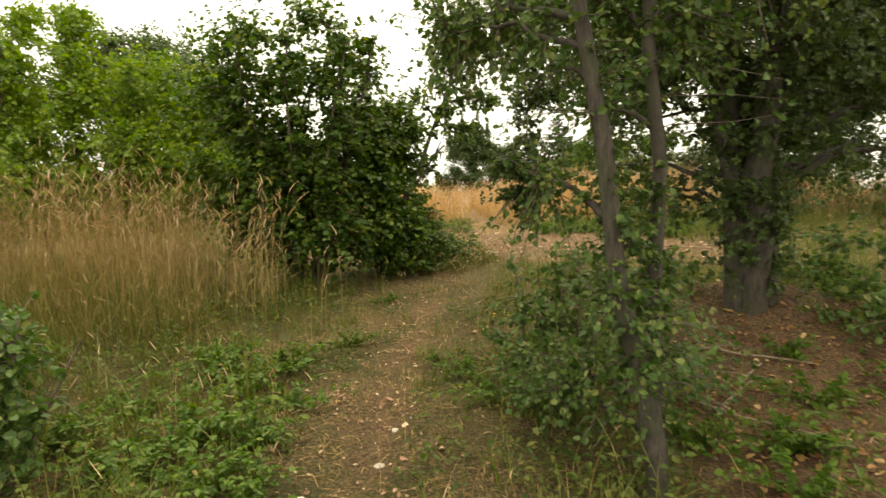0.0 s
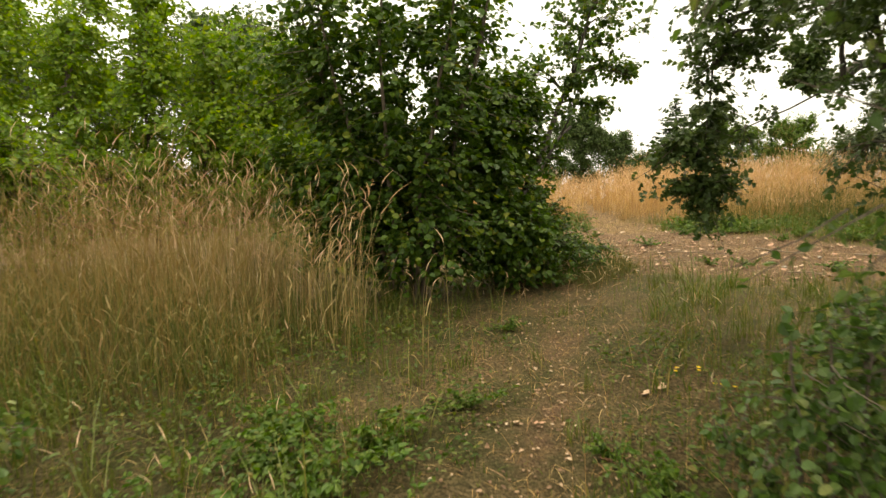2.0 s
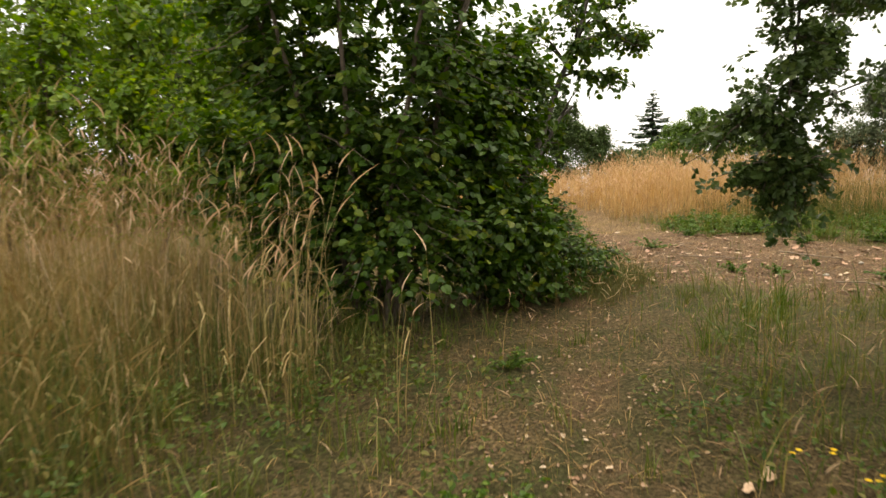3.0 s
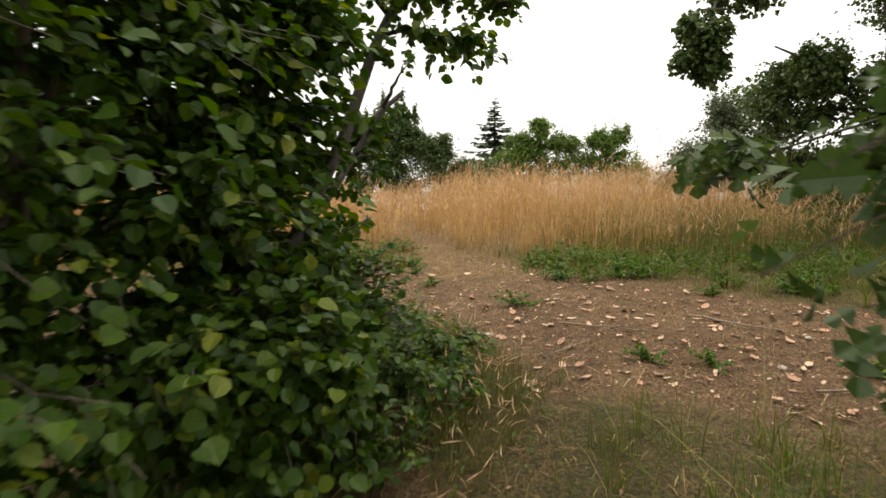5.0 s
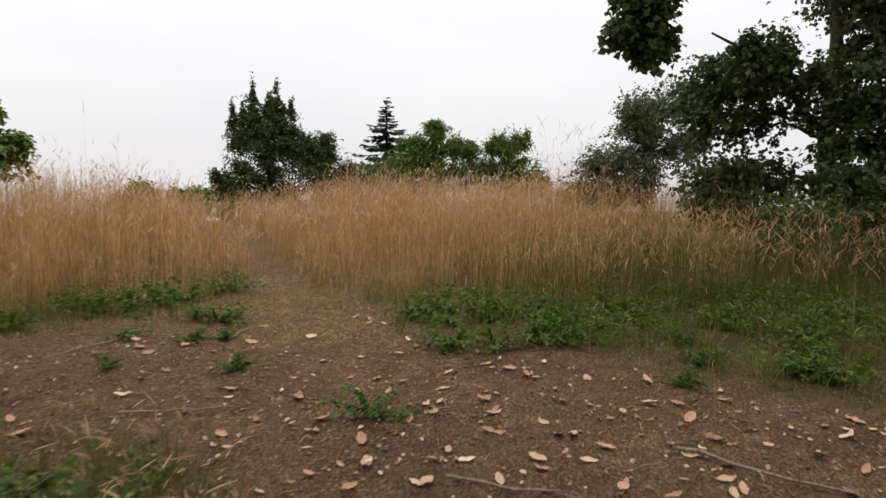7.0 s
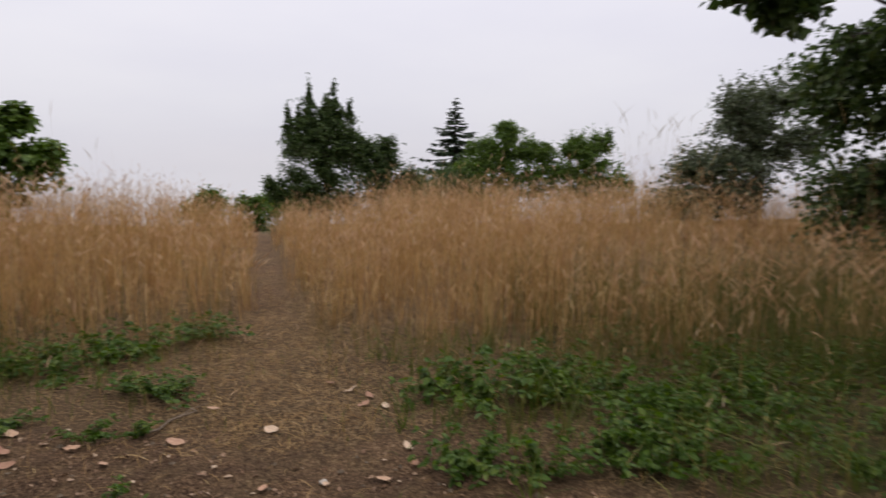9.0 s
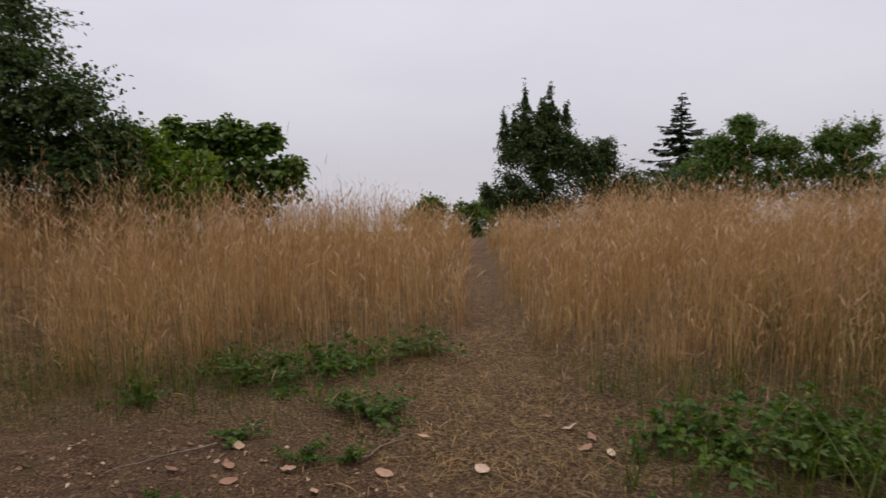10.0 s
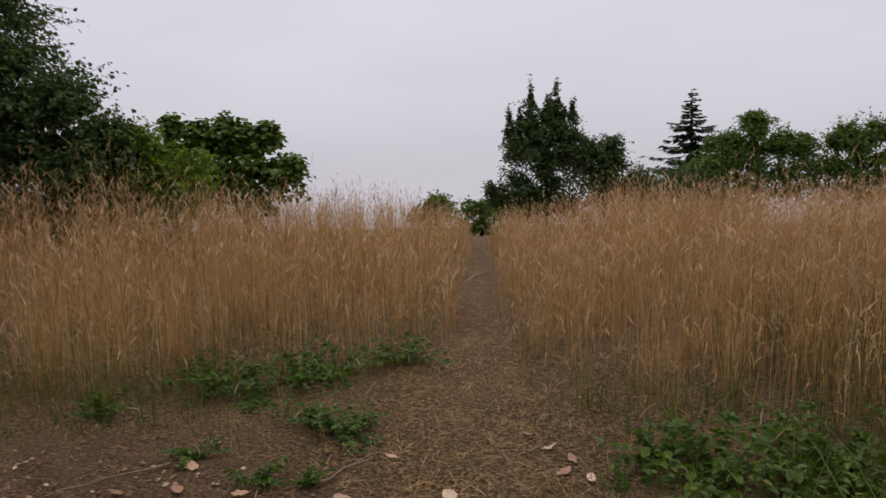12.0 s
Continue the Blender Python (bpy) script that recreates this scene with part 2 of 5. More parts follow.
class Heap:
    """Gathers ribbons, tubes and leaves into one mesh."""

    def __init__(self):
        self.v, self.p, self.n = [], [], 0

    def put(self, verts, faces, slot=0):
        """verts (n, k, 3), faces of one piece (m, w)."""
        n, k = verts.shape[:2]
        if n == 0:
            return
        idx = self.n + (np.arange(n) * k)[:, None, None] + np.asarray(faces)[None]
        self.v.append(verts.reshape(-1, 3))
        self.p.append((idx.reshape(-1, idx.shape[2]), slot))
        self.n += n * k

    def mesh(self, name, mats, smooth=False):
        return mesh_of(name, np.concatenate(self.v), self.p, mats, smooth)


def unit(a):
    return a / np.maximum(np.linalg.norm(a, axis=-1, keepdims=True), 1e-9)


def ribbons(heap, pts, side, widths, slot=0):
    """Flat blades along the lines pts (n, k, 3), side (n, 3) across, half widths (n, k)."""
    n, k = pts.shape[:2]
    a = pts + side[:, None] * widths[..., None]
    b = pts - side[:, None] * widths[..., None]
    v = np.stack([a, b], 2).reshape(n, 2 * k, 3)
    heap.put(v, [[2 * i, 2 * i + 1, 2 * i + 3, 2 * i + 2] for i in range(k - 1)], slot)


def tubes(heap, pts, radii, sides=6, slot=0):
    n, k = pts.shape[:2]
    t = unit(np.gradient(pts, axis=1))
    ref = np.where(np.abs(t[..., 2:3]) > 0.9, np.array([1.0, 0, 0]), np.array([0, 0, 1.0]))
    u = unit(np.cross(t, ref))
    w = np.cross(t, u)
    ang = np.arange(sides) * 2 * np.pi / sides
    ring = u[:, :, None] * np.cos(ang)[None, None, :, None] + w[:, :, None] * np.sin(ang)[None, None, :, None]
    v = (pts[:, :, None] + ring * radii[:, :, None, None]).reshape(n, k * sides, 3)
    f = [[i * sides + j, i * sides + (j + 1) % sides, (i + 1) * sides + (j + 1) % sides, (i + 1) * sides + j]
         for i in range(k - 1) for j in range(sides)]
    heap.put(v, f, slot)


LEAF_SHAPES = {
    "round": ([(0, 0), (1, 0), (0.14, 0.33), (0.5, 0.47), (0.83, 0.28), (0.14, -0.33), (0.5, -0.47), (0.83, -0.28)],
              [[0, 1, 4, 3, 2], [0, 5, 6, 7, 1]]),
    "oval": ([(0, 0), (1, 0), (0.3, 0.27), (0.7, 0.22), (0.3, -0.27), (0.7, -0.22)], [[0, 1, 3, 2], [0, 4, 5, 1]]),
    "oak": ([(0, 0), (0.5, 0), (1, 0), (0.2, 0.2), (0.44, 0.36), (0.56, 0.14), (0.84, 0.26), (0.2, -0.2), (0.44, -0.36), (0.56, -0.14), (0.84, -0.26)],
            [[0, 1, 4, 3], [1, 2, 6, 5], [0, 7, 8, 1], [1, 9, 10, 2]]),
    "kite": ([(0, 0), (0.45, 0.3), (1, 0), (0.45, -0.3)], [[0, 2, 1], [0, 3, 2]]),
}


def leaves(heap, pos, axis, up, size, shape="round", slot=0, fold=0.16, droop=0.18, broad=1.0):
    tpl, faces = LEAF_SHAPES[shape]
    tpl = np.array(tpl)
    axis = unit(axis)
    across = unit(np.cross(up, axis))
    nor = np.cross(axis, across)
    x, y = tpl[:, 0], tpl[:, 1] * broad
    z = np.abs(y) * fold * 2 - droop * x * x
    s = size[:, None, None]
    v = pos[:, None] + s * (axis[:, None] * x[None, :, None] + across[:, None] * y[None, :, None] + nor[:, None] * z[None, :, None])
    heap.put(v, faces, slot)


def part(name, mesh, parent, label="", kind=""):
    ob = new(name, mesh)
    ob.parent = parent
    return tagged(ob, label, kind=kind)


def holder(name, at, label, category, group="", kind=""):
    ob = new(name)
    ob.matrix_basis = Matrix.Translation(at)
    return tagged(ob, label, category, group, kind)


# ---- the plan ----
TRAIL = np.array([(-0.2, -3.0), (-0.2, 0.0), (-0.2, 2.9), (-0.02, 4.2), (0.2, 5.5), (0.47, 7.1), (0.93, 9.2), (1.9, 10.6), (2.55, 12.5), (2.7, 15.0), (2.74, 17.3), (2.76, 21.7), (2.7, 25.0), (2.4, 60.0)])

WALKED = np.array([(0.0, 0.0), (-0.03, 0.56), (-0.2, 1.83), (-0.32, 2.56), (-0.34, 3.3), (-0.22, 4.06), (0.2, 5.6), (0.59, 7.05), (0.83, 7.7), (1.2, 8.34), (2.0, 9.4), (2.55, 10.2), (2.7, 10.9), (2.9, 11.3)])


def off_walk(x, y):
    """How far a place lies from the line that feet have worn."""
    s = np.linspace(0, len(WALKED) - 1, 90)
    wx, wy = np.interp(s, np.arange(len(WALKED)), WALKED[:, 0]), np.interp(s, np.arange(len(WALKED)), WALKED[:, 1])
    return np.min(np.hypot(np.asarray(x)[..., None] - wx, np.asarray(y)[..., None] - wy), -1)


def trail_x(y):
    return np.interp(y, TRAIL[:, 1], TRAIL[:, 0])


def smooth(e0, e1, v):
    t = np.clip((v - e0) / (e1 - e0), 0, 1)
    return t * t * (3 - 2 * t)


def wave(x, y, s, p=0.0):
    return (np.sin(x * s * 1.3 + 1.7 * np.sin(y * s * 0.7 + p) + p) + np.sin(y * s * 1.1 - 1.3 * np.sin(x * s * 0.9 + 2 * p) + 2.1 * p)) * 0.5


def height(x, y):
    z = -0.03 + 0.03 * wave(x, y, 0.9, 0.4) + 0.012 * wave(x, y, 4.1, 1.3)
    z = z - 0.04 * np.exp(-((x - trail_x(y)) / 0.35) ** 2)
    z = z + 0.36 * np.exp(-((x - 3.3) / 1.1) ** 2 - ((y - 5.3) / 1.0) ** 2)
    z = z + 0.22 * smooth(-1.2, -3.6, x) * smooth(4.0, 6.5, y)
    z = z + 0.25 * smooth(1.6, -3.5, x) * smooth(14.5, 19.0, y) + 0.02 * smooth(3.4, 6.5, x) * smooth(14.5, 19, y)
    z = z - 1.6 * smooth(21.0, 46.0, y) - 0.085 * np.maximum(np.hypot(x, y - 8) - 34.0, 0)
    return z


def bare(x, y):
    trail = np.exp(-((x - trail_x(y) - 0.08 * wave(x, y, 2.1, 0.4)) / np.interp(y, [7.0, 9.5], [0.23, 0.3])) ** 2)
    trail = trail * np.interp(y, [8.5, 13.5, 14.2, 16.4, 17.4], [0.55, 0.6, 0.2, 0.25, 1.0]) * (0.75 + 0.35 * wave(x, y, 3.7, 2.2))
    dx, dy = x - 3.6, y - 11.3
    patch = 1 - smooth(0.75, 1.1, np.sqrt((dx / 3.7) ** 2 + ((dy + 0.3 * dx) / 2.5) ** 2) + 0.1 * wave(x, y, 2.3, 0.7))
    patch = patch * smooth(1.4, 2.0, x + 1.0 * smooth(11.3, 13.0, y)) * smooth(0.45, -0.35, (x - 3.3) * 0.83 + (y - 14.0) * 0.56)
    west = 1 - smooth(0.7, 1.1, np.sqrt(((x - 0.2) / 2.6) ** 2 + ((y - 13.4) / 1.35) ** 2) + 0.1 * wave(x, y, 2.6, 1.9))
    under = 0.75 * (1 - smooth(0.7, 1.1, np.sqrt(((x - 3.3) / 2.2) ** 2 + ((y - 3.6) / 3.0) ** 2)))
    return np.clip(np.maximum.reduce([trail, patch, west, under]), 0, 1)


def field_front(x):
    """Where the tall dry grass of the field begins."""
    return np.interp(x, [-8.0, -1.4, -0.5, 0.3, 0.6, 1.1, 2.1, 2.7, 3.6, 4.4, 5.2, 6.0, 7.0, 8.0, 12.0], [15.2, 15.55, 15.35, 15.1, 15.5, 15.75, 16.3, 16.5, 15.75, 15.0, 14.5, 14.1, 13.85, 13.4, 12.2]) + 0.2 * wave(x, x * 0.7, 3.3, 0.2)


# ---- ground ----
def axis_lines(lo, hi, step, far):
    mid = np.arange(lo, hi + step * 0.5, step)
    out = step * np.cumsum(1.13 ** np.arange(1, 80))
    out = out[out < far]
    return np.concatenate([lo - out[::-1], mid, hi + out])


gx, gy = axis_lines(-4.5, 8.0, 0.125, 2500), axis_lines(1.0, 17.0, 0.125, 2500)
GX, GY = np.meshgrid(gx, gy)
GZ = height(GX, GY)
near = (1 - smooth(15, 30, np.hypot(GX - 2, GY - 9)))
GZ = GZ + near * 0.012 * rng.normal(size=GZ.shape) * (0.6 + 0.4 * wave(GX, GY, 6.0, 0.9))
nx, ny = len(gx), len(gy)
gi = np.arange(nx * ny).reshape(ny, nx)
gf = np.stack([gi[:-1, :-1], gi[:-1, 1:], gi[1:, 1:], gi[1:, :-1]], -1).reshape(-1, 4)
ground_mesh = mesh_of("ground", np.stack([GX, GY, GZ], -1), [(gf, 0)], [GROUND], True)
at_bare = ground_mesh.attributes.new("bare", "FLOAT", "POINT")
at_bare.data.foreach_set("value", bare(GX, GY).astype(np.float32).ravel())
at_green = ground_mesh.attributes.new("green", "FLOAT", "POINT")
green_amount = (1 - smooth(9, 12, GY)) * 0.8 + smooth(3.5, 5.5, GX) * (1 - smooth(13, 16, GY)) * 0.7 + smooth(25, 40, GY)
at_green.data.foreach_set("value", np.clip(green_amount, 0, 1).astype(np.float32).ravel())
tagged(new("ground", ground_mesh), "dry brown soil with straw thatch and patchy grass", "ground", kind="structure")


# ---- grass ----
def scatter(n, x0, x1, y0, y1, chance):
    """About n places in a rectangle, kept by chance(x, y)."""
    x, y = rng.uniform(x0, x1, n), rng.uniform(y0, y1, n)
    keep = rng.random(n) < chance(x, y)
    return x[keep], y[keep]


def grass(heap, x, y, tall, lean, wide, slot=0, head=None, head_slot=1, head_len=0.1, head_wide=0.007, segs=3, wind=0.0, tip=0.25, head_pts=5, crossed=True):
    """Stalks with a taper and a bend, and a seed head on top where head is set."""
    n = len(x)
    if n == 0:
        return
    a = rng.uniform(0, 2 * np.pi, n)
    bend = np.abs(rng.normal(0, lean, n))
    out = np.stack([np.cos(a), np.sin(a), np.zeros(n)], 1) * bend[:, None] + np.array([wind, wind * 0.3, 0])
    s = np.linspace(0, 1, segs + 1)
    root = np.stack([x, y, height(x, y) - 0.01], 1)
    pts = root[:, None] + tall[:, None, None] * (np.array([0, 0, 1.0]) * (s - 0.35 * s ** 2 * np.minimum(bend, 1)[:, None])[..., None] + out[:, None] * (s ** 2)[None, :, None])
    b = rng.uniform(0, np.pi, n)
    side = np.stack([np.cos(b), np.sin(b), np.zeros(n)], 1)
    ribbons(heap, pts, side, wide[:, None] * np.interp(s, [0, 0.4, 1], [0.9, 1.0, tip])[None], slot)
    if head is not None:
        k = head(n)
        t = unit(pts[k, -1] - pts[k, -2])
        droop = unit(out[k] + rng.normal(0, 0.3, (k.sum(), 3)) * (1, 1, 0.2))
        L = head_len * rng.uniform(0.6, 1.3, k.sum())
        q = np.linspace(0, 1, head_pts)
        hp = pts[k, -1][:, None] + L[:, None, None] * (t[:, None] * q[None, :, None] + droop[:, None] * (0.75 * q ** 2)[None, :, None])
        w = head_wide * rng.uniform(0.6, 1.3, k.sum())[:, None] * np.interp(q, [0, 0.25, 0.5, 0.75, 1], [0.25, 0.9, 1.0, 0.65, 0.1])[None]
        ribbons(heap, hp, side[k], w, head_slot)
        if crossed:
            ribbons(heap, hp, unit(np.cross(side[k], t)), w * 0.8, head_slot)


def grass_leaves(heap, x, y, z, length, wide, slot=0, lift=1.0):
    """Dry blades that arch out from the stalks, or lie flat where lift is small."""
    n = len(x)
    a = rng.uniform(0, 2 * np.pi, n)
    d = np.stack([np.cos(a), np.sin(a), np.zeros(n)], 1)
    s = np.linspace(0, 1, 4)
    rise = lift * rng.uniform(0.5, 1.0, n)
    pts = np.stack([x, y, z], 1)[:, None] + length[:, None, None] * (d[:, None] * (0.75 * s)[None, :, None] + np.array([0, 0, 1.0]) * (rise[:, None] * s - lift * rng.uniform(0.5, 1.5, n)[:, None] * s ** 2)[..., None])
    ribbons(heap, pts, np.stack([-d[:, 1], d[:, 0], np.zeros(n)], 1), wide[:, None] * np.array([0.6, 1, 0.8, 0.1])[None], slot)


def every(share):
    return lambda n: rng.random(n) < share


def clump_noise(x, y, s, p):
    return 0.5 + 0.5 * wave(x, y, s, p) * 0.6 + 0.2 * wave(x, y, s * 3.1, p + 1)


def stuff(name, heap, mats, label, category):
    return tagged(new(name, heap.mesh(name, mats)), label, category, kind="stuff")


# the field either side of the trodden trail
def field(name, x0, x1, tall_of, n, label):
    h = Heap()
    def chance(x, y):
        ahead = y - field_front(x)
        gap = np.abs(x - trail_x(y)) - 0.18 - 0.07 * wave(x, y, 5.0, 2.0)
        thin = np.interp(y, [14, 18, 22, 30], [1.0, 0.62, 0.34, 0.18]) * (1 - 0.8 * smooth(5.2, 7.8, x) * (1 - smooth(18, 22, y)))
        return np.where((ahead > 0) & (gap > 0), thin * (0.35 + 0.65 * smooth(0.0, 0.5, ahead)) * smooth(-0.05, 0.3, gap) * (0.12 + 0.88 * smooth(0.2, 0.75, clump_noise(x, y, 2.9, 0.8))), 0)
    x, y = scatter(n // 9, x0, x1, 12.0, 29.0, chance)
    each = rng.integers(3, 16, len(x))
    out = rng.uniform(0.68, 1.22, len(x))
    x, y, out = np.repeat(x, each), np.repeat(y, each), np.repeat(out, each)
    x, y = x + rng.normal(0, 0.045, len(x)), y + rng.normal(0, 0.045, len(x))
    clear = np.abs(x - trail_x(y)) > 0.15 + 0.05 * wave(x, y, 7.0, 0.6)
    x, y, out = x[clear], y[clear], out[clear]
    tall = out * tall_of(x, y) * rng.normal(1, 0.17, len(x)).clip(0.4, 1.45) * (0.72 + 0.28 * smooth(0.0, 0.6, y - field_front(x)))
    k = y < 16.8
    grass(h, x[k], y[k], tall[k], 0.19, rng.uniform(0.001, 0.0024, k.sum()), 0, every(0.85), 1, 0.075, 0.0031, wind=0.04, head_pts=5, crossed=False)
    k = ~k
    far = np.interp(y[k], [17, 29], [1.15, 2.1])
    grass(h, x[k], y[k], tall[k], 0.16, 0.0018 * far, 0, every(0.9), 1, 0.09, 0.006, wind=0.03, segs=2, head_pts=4, crossed=False)
    x, y = scatter(n // 6, x0, x1, 12.0, 19.0, chance)
    grass_leaves(h, x, y, height(x, y) + tall_of(x, y) * rng.uniform(0.02, 0.6, len(x)), rng.uniform(0.15, 0.4, len(x)), np.full(len(x), 0.0025), 0)
    return stuff(name, h, [STRAW, FIELD_HEAD], label, "tall grass")


def tall_west(x, y):
    return (0.92 + 0.12 * wave(x, y, 1.1, 0.3)) * (0.72 + 0.28 * smooth(0.2, 1.7, np.abs(x - trail_x(y)))) * np.interp(y, [15, 16, 30], [0.92, 1.0, 1.0])


def tall_east(x, y):
    return (0.91 + 0.12 * wave(x, y, 1.0, 1.3)) * (0.66 + 0.37 * smooth(0.2, 3.0, np.abs(x - trail_x(y)))) * np.interp(y, [15, 16, 30], [0.92, 1.0, 1.0])


field("dry_grass_field", -11, 2.6, tall_west, 130000, "tall tan dry grass with seed heads beside the trail")
field("dry_grass_field", 2.4, 15, tall_east, 130000, "tall tan and brown dry grass with bushy seed heads")

# rusty stand beside the first bend, with a bleached taller row at its back
h = Heap()
def stand(x, y):
    e = np.sqrt(((x + 3.1) / 1.9) ** 2 + ((y - 6.9) / 1.9) ** 2) + 0.16 * wave(x, y, 2.7, 0.5)
    return (1 - smooth(0.55, 1.12, e)) * (0.45 + 0.55 * clump_noise(x, y, 4.0, 0.9))
def stand_tall(x, y):
    e = np.sqrt(((x + 3.1) / 1.9) ** 2 + ((y - 6.9) / 1.9) ** 2)
    return np.interp(y, [5.0, 6.4, 8.6], [0.6, 0.95, 1.2]) * (1.08 - 0.5 * smooth(0.5, 1.1, e))
x, y = scatter(8500, -5.4, -0.9, 4.6, 9.2, stand)
grass(h, x, y, stand_tall(x, y) * rng.normal(1, 0.24, len(x)).clip(0.3, 1.5), 0.36, rng.uniform(0.0012, 0.0024, len(x)), 0, every(0.6), 0, 0.11, 0.0036, wind=0.03)
x, y = scatter(6000, -5.4, -0.9, 4.6, 9.2, stand)
grass_leaves(h, x, y, height(x, y) + rng.uniform(0, 0.6, len(x)), rng.uniform(0.12, 0.35, len(x)), np.full(len(x), 0.0018), 0)
x, y = scatter(3000, -5.4, -0.9, 4.6, 9.2, lambda x, y: stand(x, y) * smooth(6.3, 7.6, y))
grass(h, x, y, stand_tall(x, y) * rng.normal(1.05, 0.18, len(x)).clip(0.5, 1.5), 0.26, np.full(len(x), 0.0013), 1, every(0.9), 1, 0.11, 0.0042, wind=0.03)
x, y = scatter(17000, -5.4, -0.9, 4.2, 8.4, stand)
grass(h, x, y, rng.uniform(0.2, 0.75, len(x)), 0.4, np.full(len(x), 0.0026), 2, tip=0.1)
stuff("rusty_grass_stand", h, [RUST, HEAD, SHADED_GRASS], "fine rust-brown grass stand with hazy seed heads", "tall grass")

h = Heap()
def row(x, y):
    a = np.exp(-((x + 1.35) / 0.26) ** 2 - ((y - 6.95) / 0.4) ** 2)
    b = 0.35 * np.exp(-((x + 2.9) / 0.9) ** 2 - ((y - 8.0) / 0.5) ** 2)
    c = 0.07 * np.exp(-((x + 0.75) / 0.35) ** 2 - ((y - 6.6) / 0.45) ** 2)
    return np.maximum.reduce([a, b, c])
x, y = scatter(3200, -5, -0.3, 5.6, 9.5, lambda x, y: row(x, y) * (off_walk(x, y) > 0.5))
grass(h, x, y, rng.uniform(0.7, 1.45, len(x)) * np.where(x > -1.0, 0.6, 1.0), 0.16, np.full(len(x), 0.0022), 0, every(0.8), 1, 0.11, 0.0055, wind=0.04)
grass_leaves(h, x, y, height(x, y) + rng.uniform(0.1, 0.8, len(x)) * np.where(x > -1.0, 0.5, 1.0), rng.uniform(0.2, 0.4, len(x)), np.full(len(x), 0.0035), 0)
stuff("reed_grass", h, [PALE, HEAD], "bleached reed grass with plump feathery seed heads", "tall grass")

h = Heap()
for cx, cy, n in ((6.1, 15.6, 26), (6.7, 15.9, 16), (-0.8, 17.3, 26), (1.1, 17.6, 9), (8.2, 15.2, 14)):
    x, y = rng.normal(cx, 0.25, n), rng.normal(cy, 0.2, n)
    grass(h, x, y, rng.uniform(1.35, 1.95, n), 0.1, np.full(n, 0.0014), 0, every(0.95), 0, 0.15, 0.003, segs=5)
stuff("wispy_tall_grass", h, [PALE], "wispy pale stalks rising above the dry field", "tall grass")

# browner, greener mix where the field meets the shaded verge
h = Heap()
def mix_zone(x, y):
    a = y - field_front(x)
    return np.where((a > -0.9) & (a < 2.6), smooth(4.2, 6.0, x) * smooth(-0.9, 0.2, a), 0) + np.where((x < 2.3) & (a > -0.2) & (a < 0.9), 0.12, 0)
x, y = scatter(40000, -4, 12, 11.5, 18.5, mix_zone)
grass(h, x, y, rng.uniform(0.3, 0.95, len(x)), 0.25, np.full(len(x), 0.0024), 0, every(0.3), 1, 0.1, 0.006, tip=0.1)
stuff("mixed_verge_grass", h, [SHADED_GRASS, FIELD_HEAD], "mixed green and brown grass along the field's edge", "grass")


# soft wisps that blur the foot of the field and the trail's edges
h = Heap()
def fringe(x, y):
    a = y - field_front(x)
    edge = np.exp(-((np.abs(x - trail_x(y)) - 0.5) / 0.22) ** 2) * (y > 14.6) * (y < 19.5)
    return np.maximum(np.exp(-((a + 0.15) / 0.5) ** 2) * (np.abs(x - trail_x(y)) > 0.3), 0.9 * edge) * smooth(0.3, 0.7, clump_noise(x, y, 3.8, 2.9))
x, y = scatter(30000, -3.5, 8.5, 12.6, 19.5, fringe)
grass(h, x, y, rng.uniform(0.1, 0.5, len(x)), 0.45, rng.uniform(0.0008, 0.0017, len(x)), 0, every(0.5), 0, 0.06, 0.0024, tip=0.1, crossed=False)
x, y = scatter(11000, -3.5, 8.5, 12.6, 19.5, lambda x, y: fringe(x, y) * smooth(0.5, 1.4, np.abs(x - trail_x(y))) * np.where(x > 2.7, 1.0, 0.5))
grass(h, x, y, rng.uniform(0.1, 0.55, len(x)), 0.4, rng.uniform(0.0009, 0.002, len(x)), 1, tip=0.1)
stuff("wispy_low_grass", h, [RUST, TUSSOCK], "soft brown and green wisps at the field's foot", "grass")


# low grass on the verges
def low(x, y):
    b = bare(x, y)
    c = clump_noise(x, y, 3.0, 0.6)
    open_ground = (y < field_front(x) + 0.6)
    return np.where(open_ground, (1 - smooth(0.1, 0.7, b)) * c + 0.03, 0.0)


def lush(x, y):
    """How thick and high the green growth stands: deep on the banks, thin on the trail."""
    side = np.abs(x - trail_x(y))
    return np.clip(smooth(0.25, 1.3, side) * (0.45 + 0.55 * clump_noise(x, y, 2.0, 2.6)) + 0.25 * clump_noise(x, y, 5.0, 0.2), 0.1, 1)


h = Heap()
x, y = scatter(90000, -4.8, 9.5, 0.6, 16.0, lambda x, y: low(x, y) * (0.35 + 0.65 * lush(x, y)) * np.where(y > 9, 0.6, 1.0))
grass(h, x, y, (0.05 + 0.13 * lush(x, y)) * rng.lognormal(0, 0.42, len(x)), 0.6, rng.uniform(0.0016, 0.0036, len(x)), 0, segs=2, tip=0.1)
stuff("low_green_grass", h, [GREEN], "short green grass mixed with dry blades", "grass")
h = Heap()
x, y = scatter(8500, -4.8, 9.0, 0.9, 15.5, lambda x, y: low(x, y) * lush(x, y) * smooth(0.3, 0.6, clump_noise(x, y, 4.6, 3.3)) * np.where(y > 9, 0.5, 1.0) * (x < 8.5))
x, y = np.repeat(x, 15), np.repeat(y, 15)
x, y = x + rng.normal(0, 0.04, len(x)), y + rng.normal(0, 0.04, len(x))
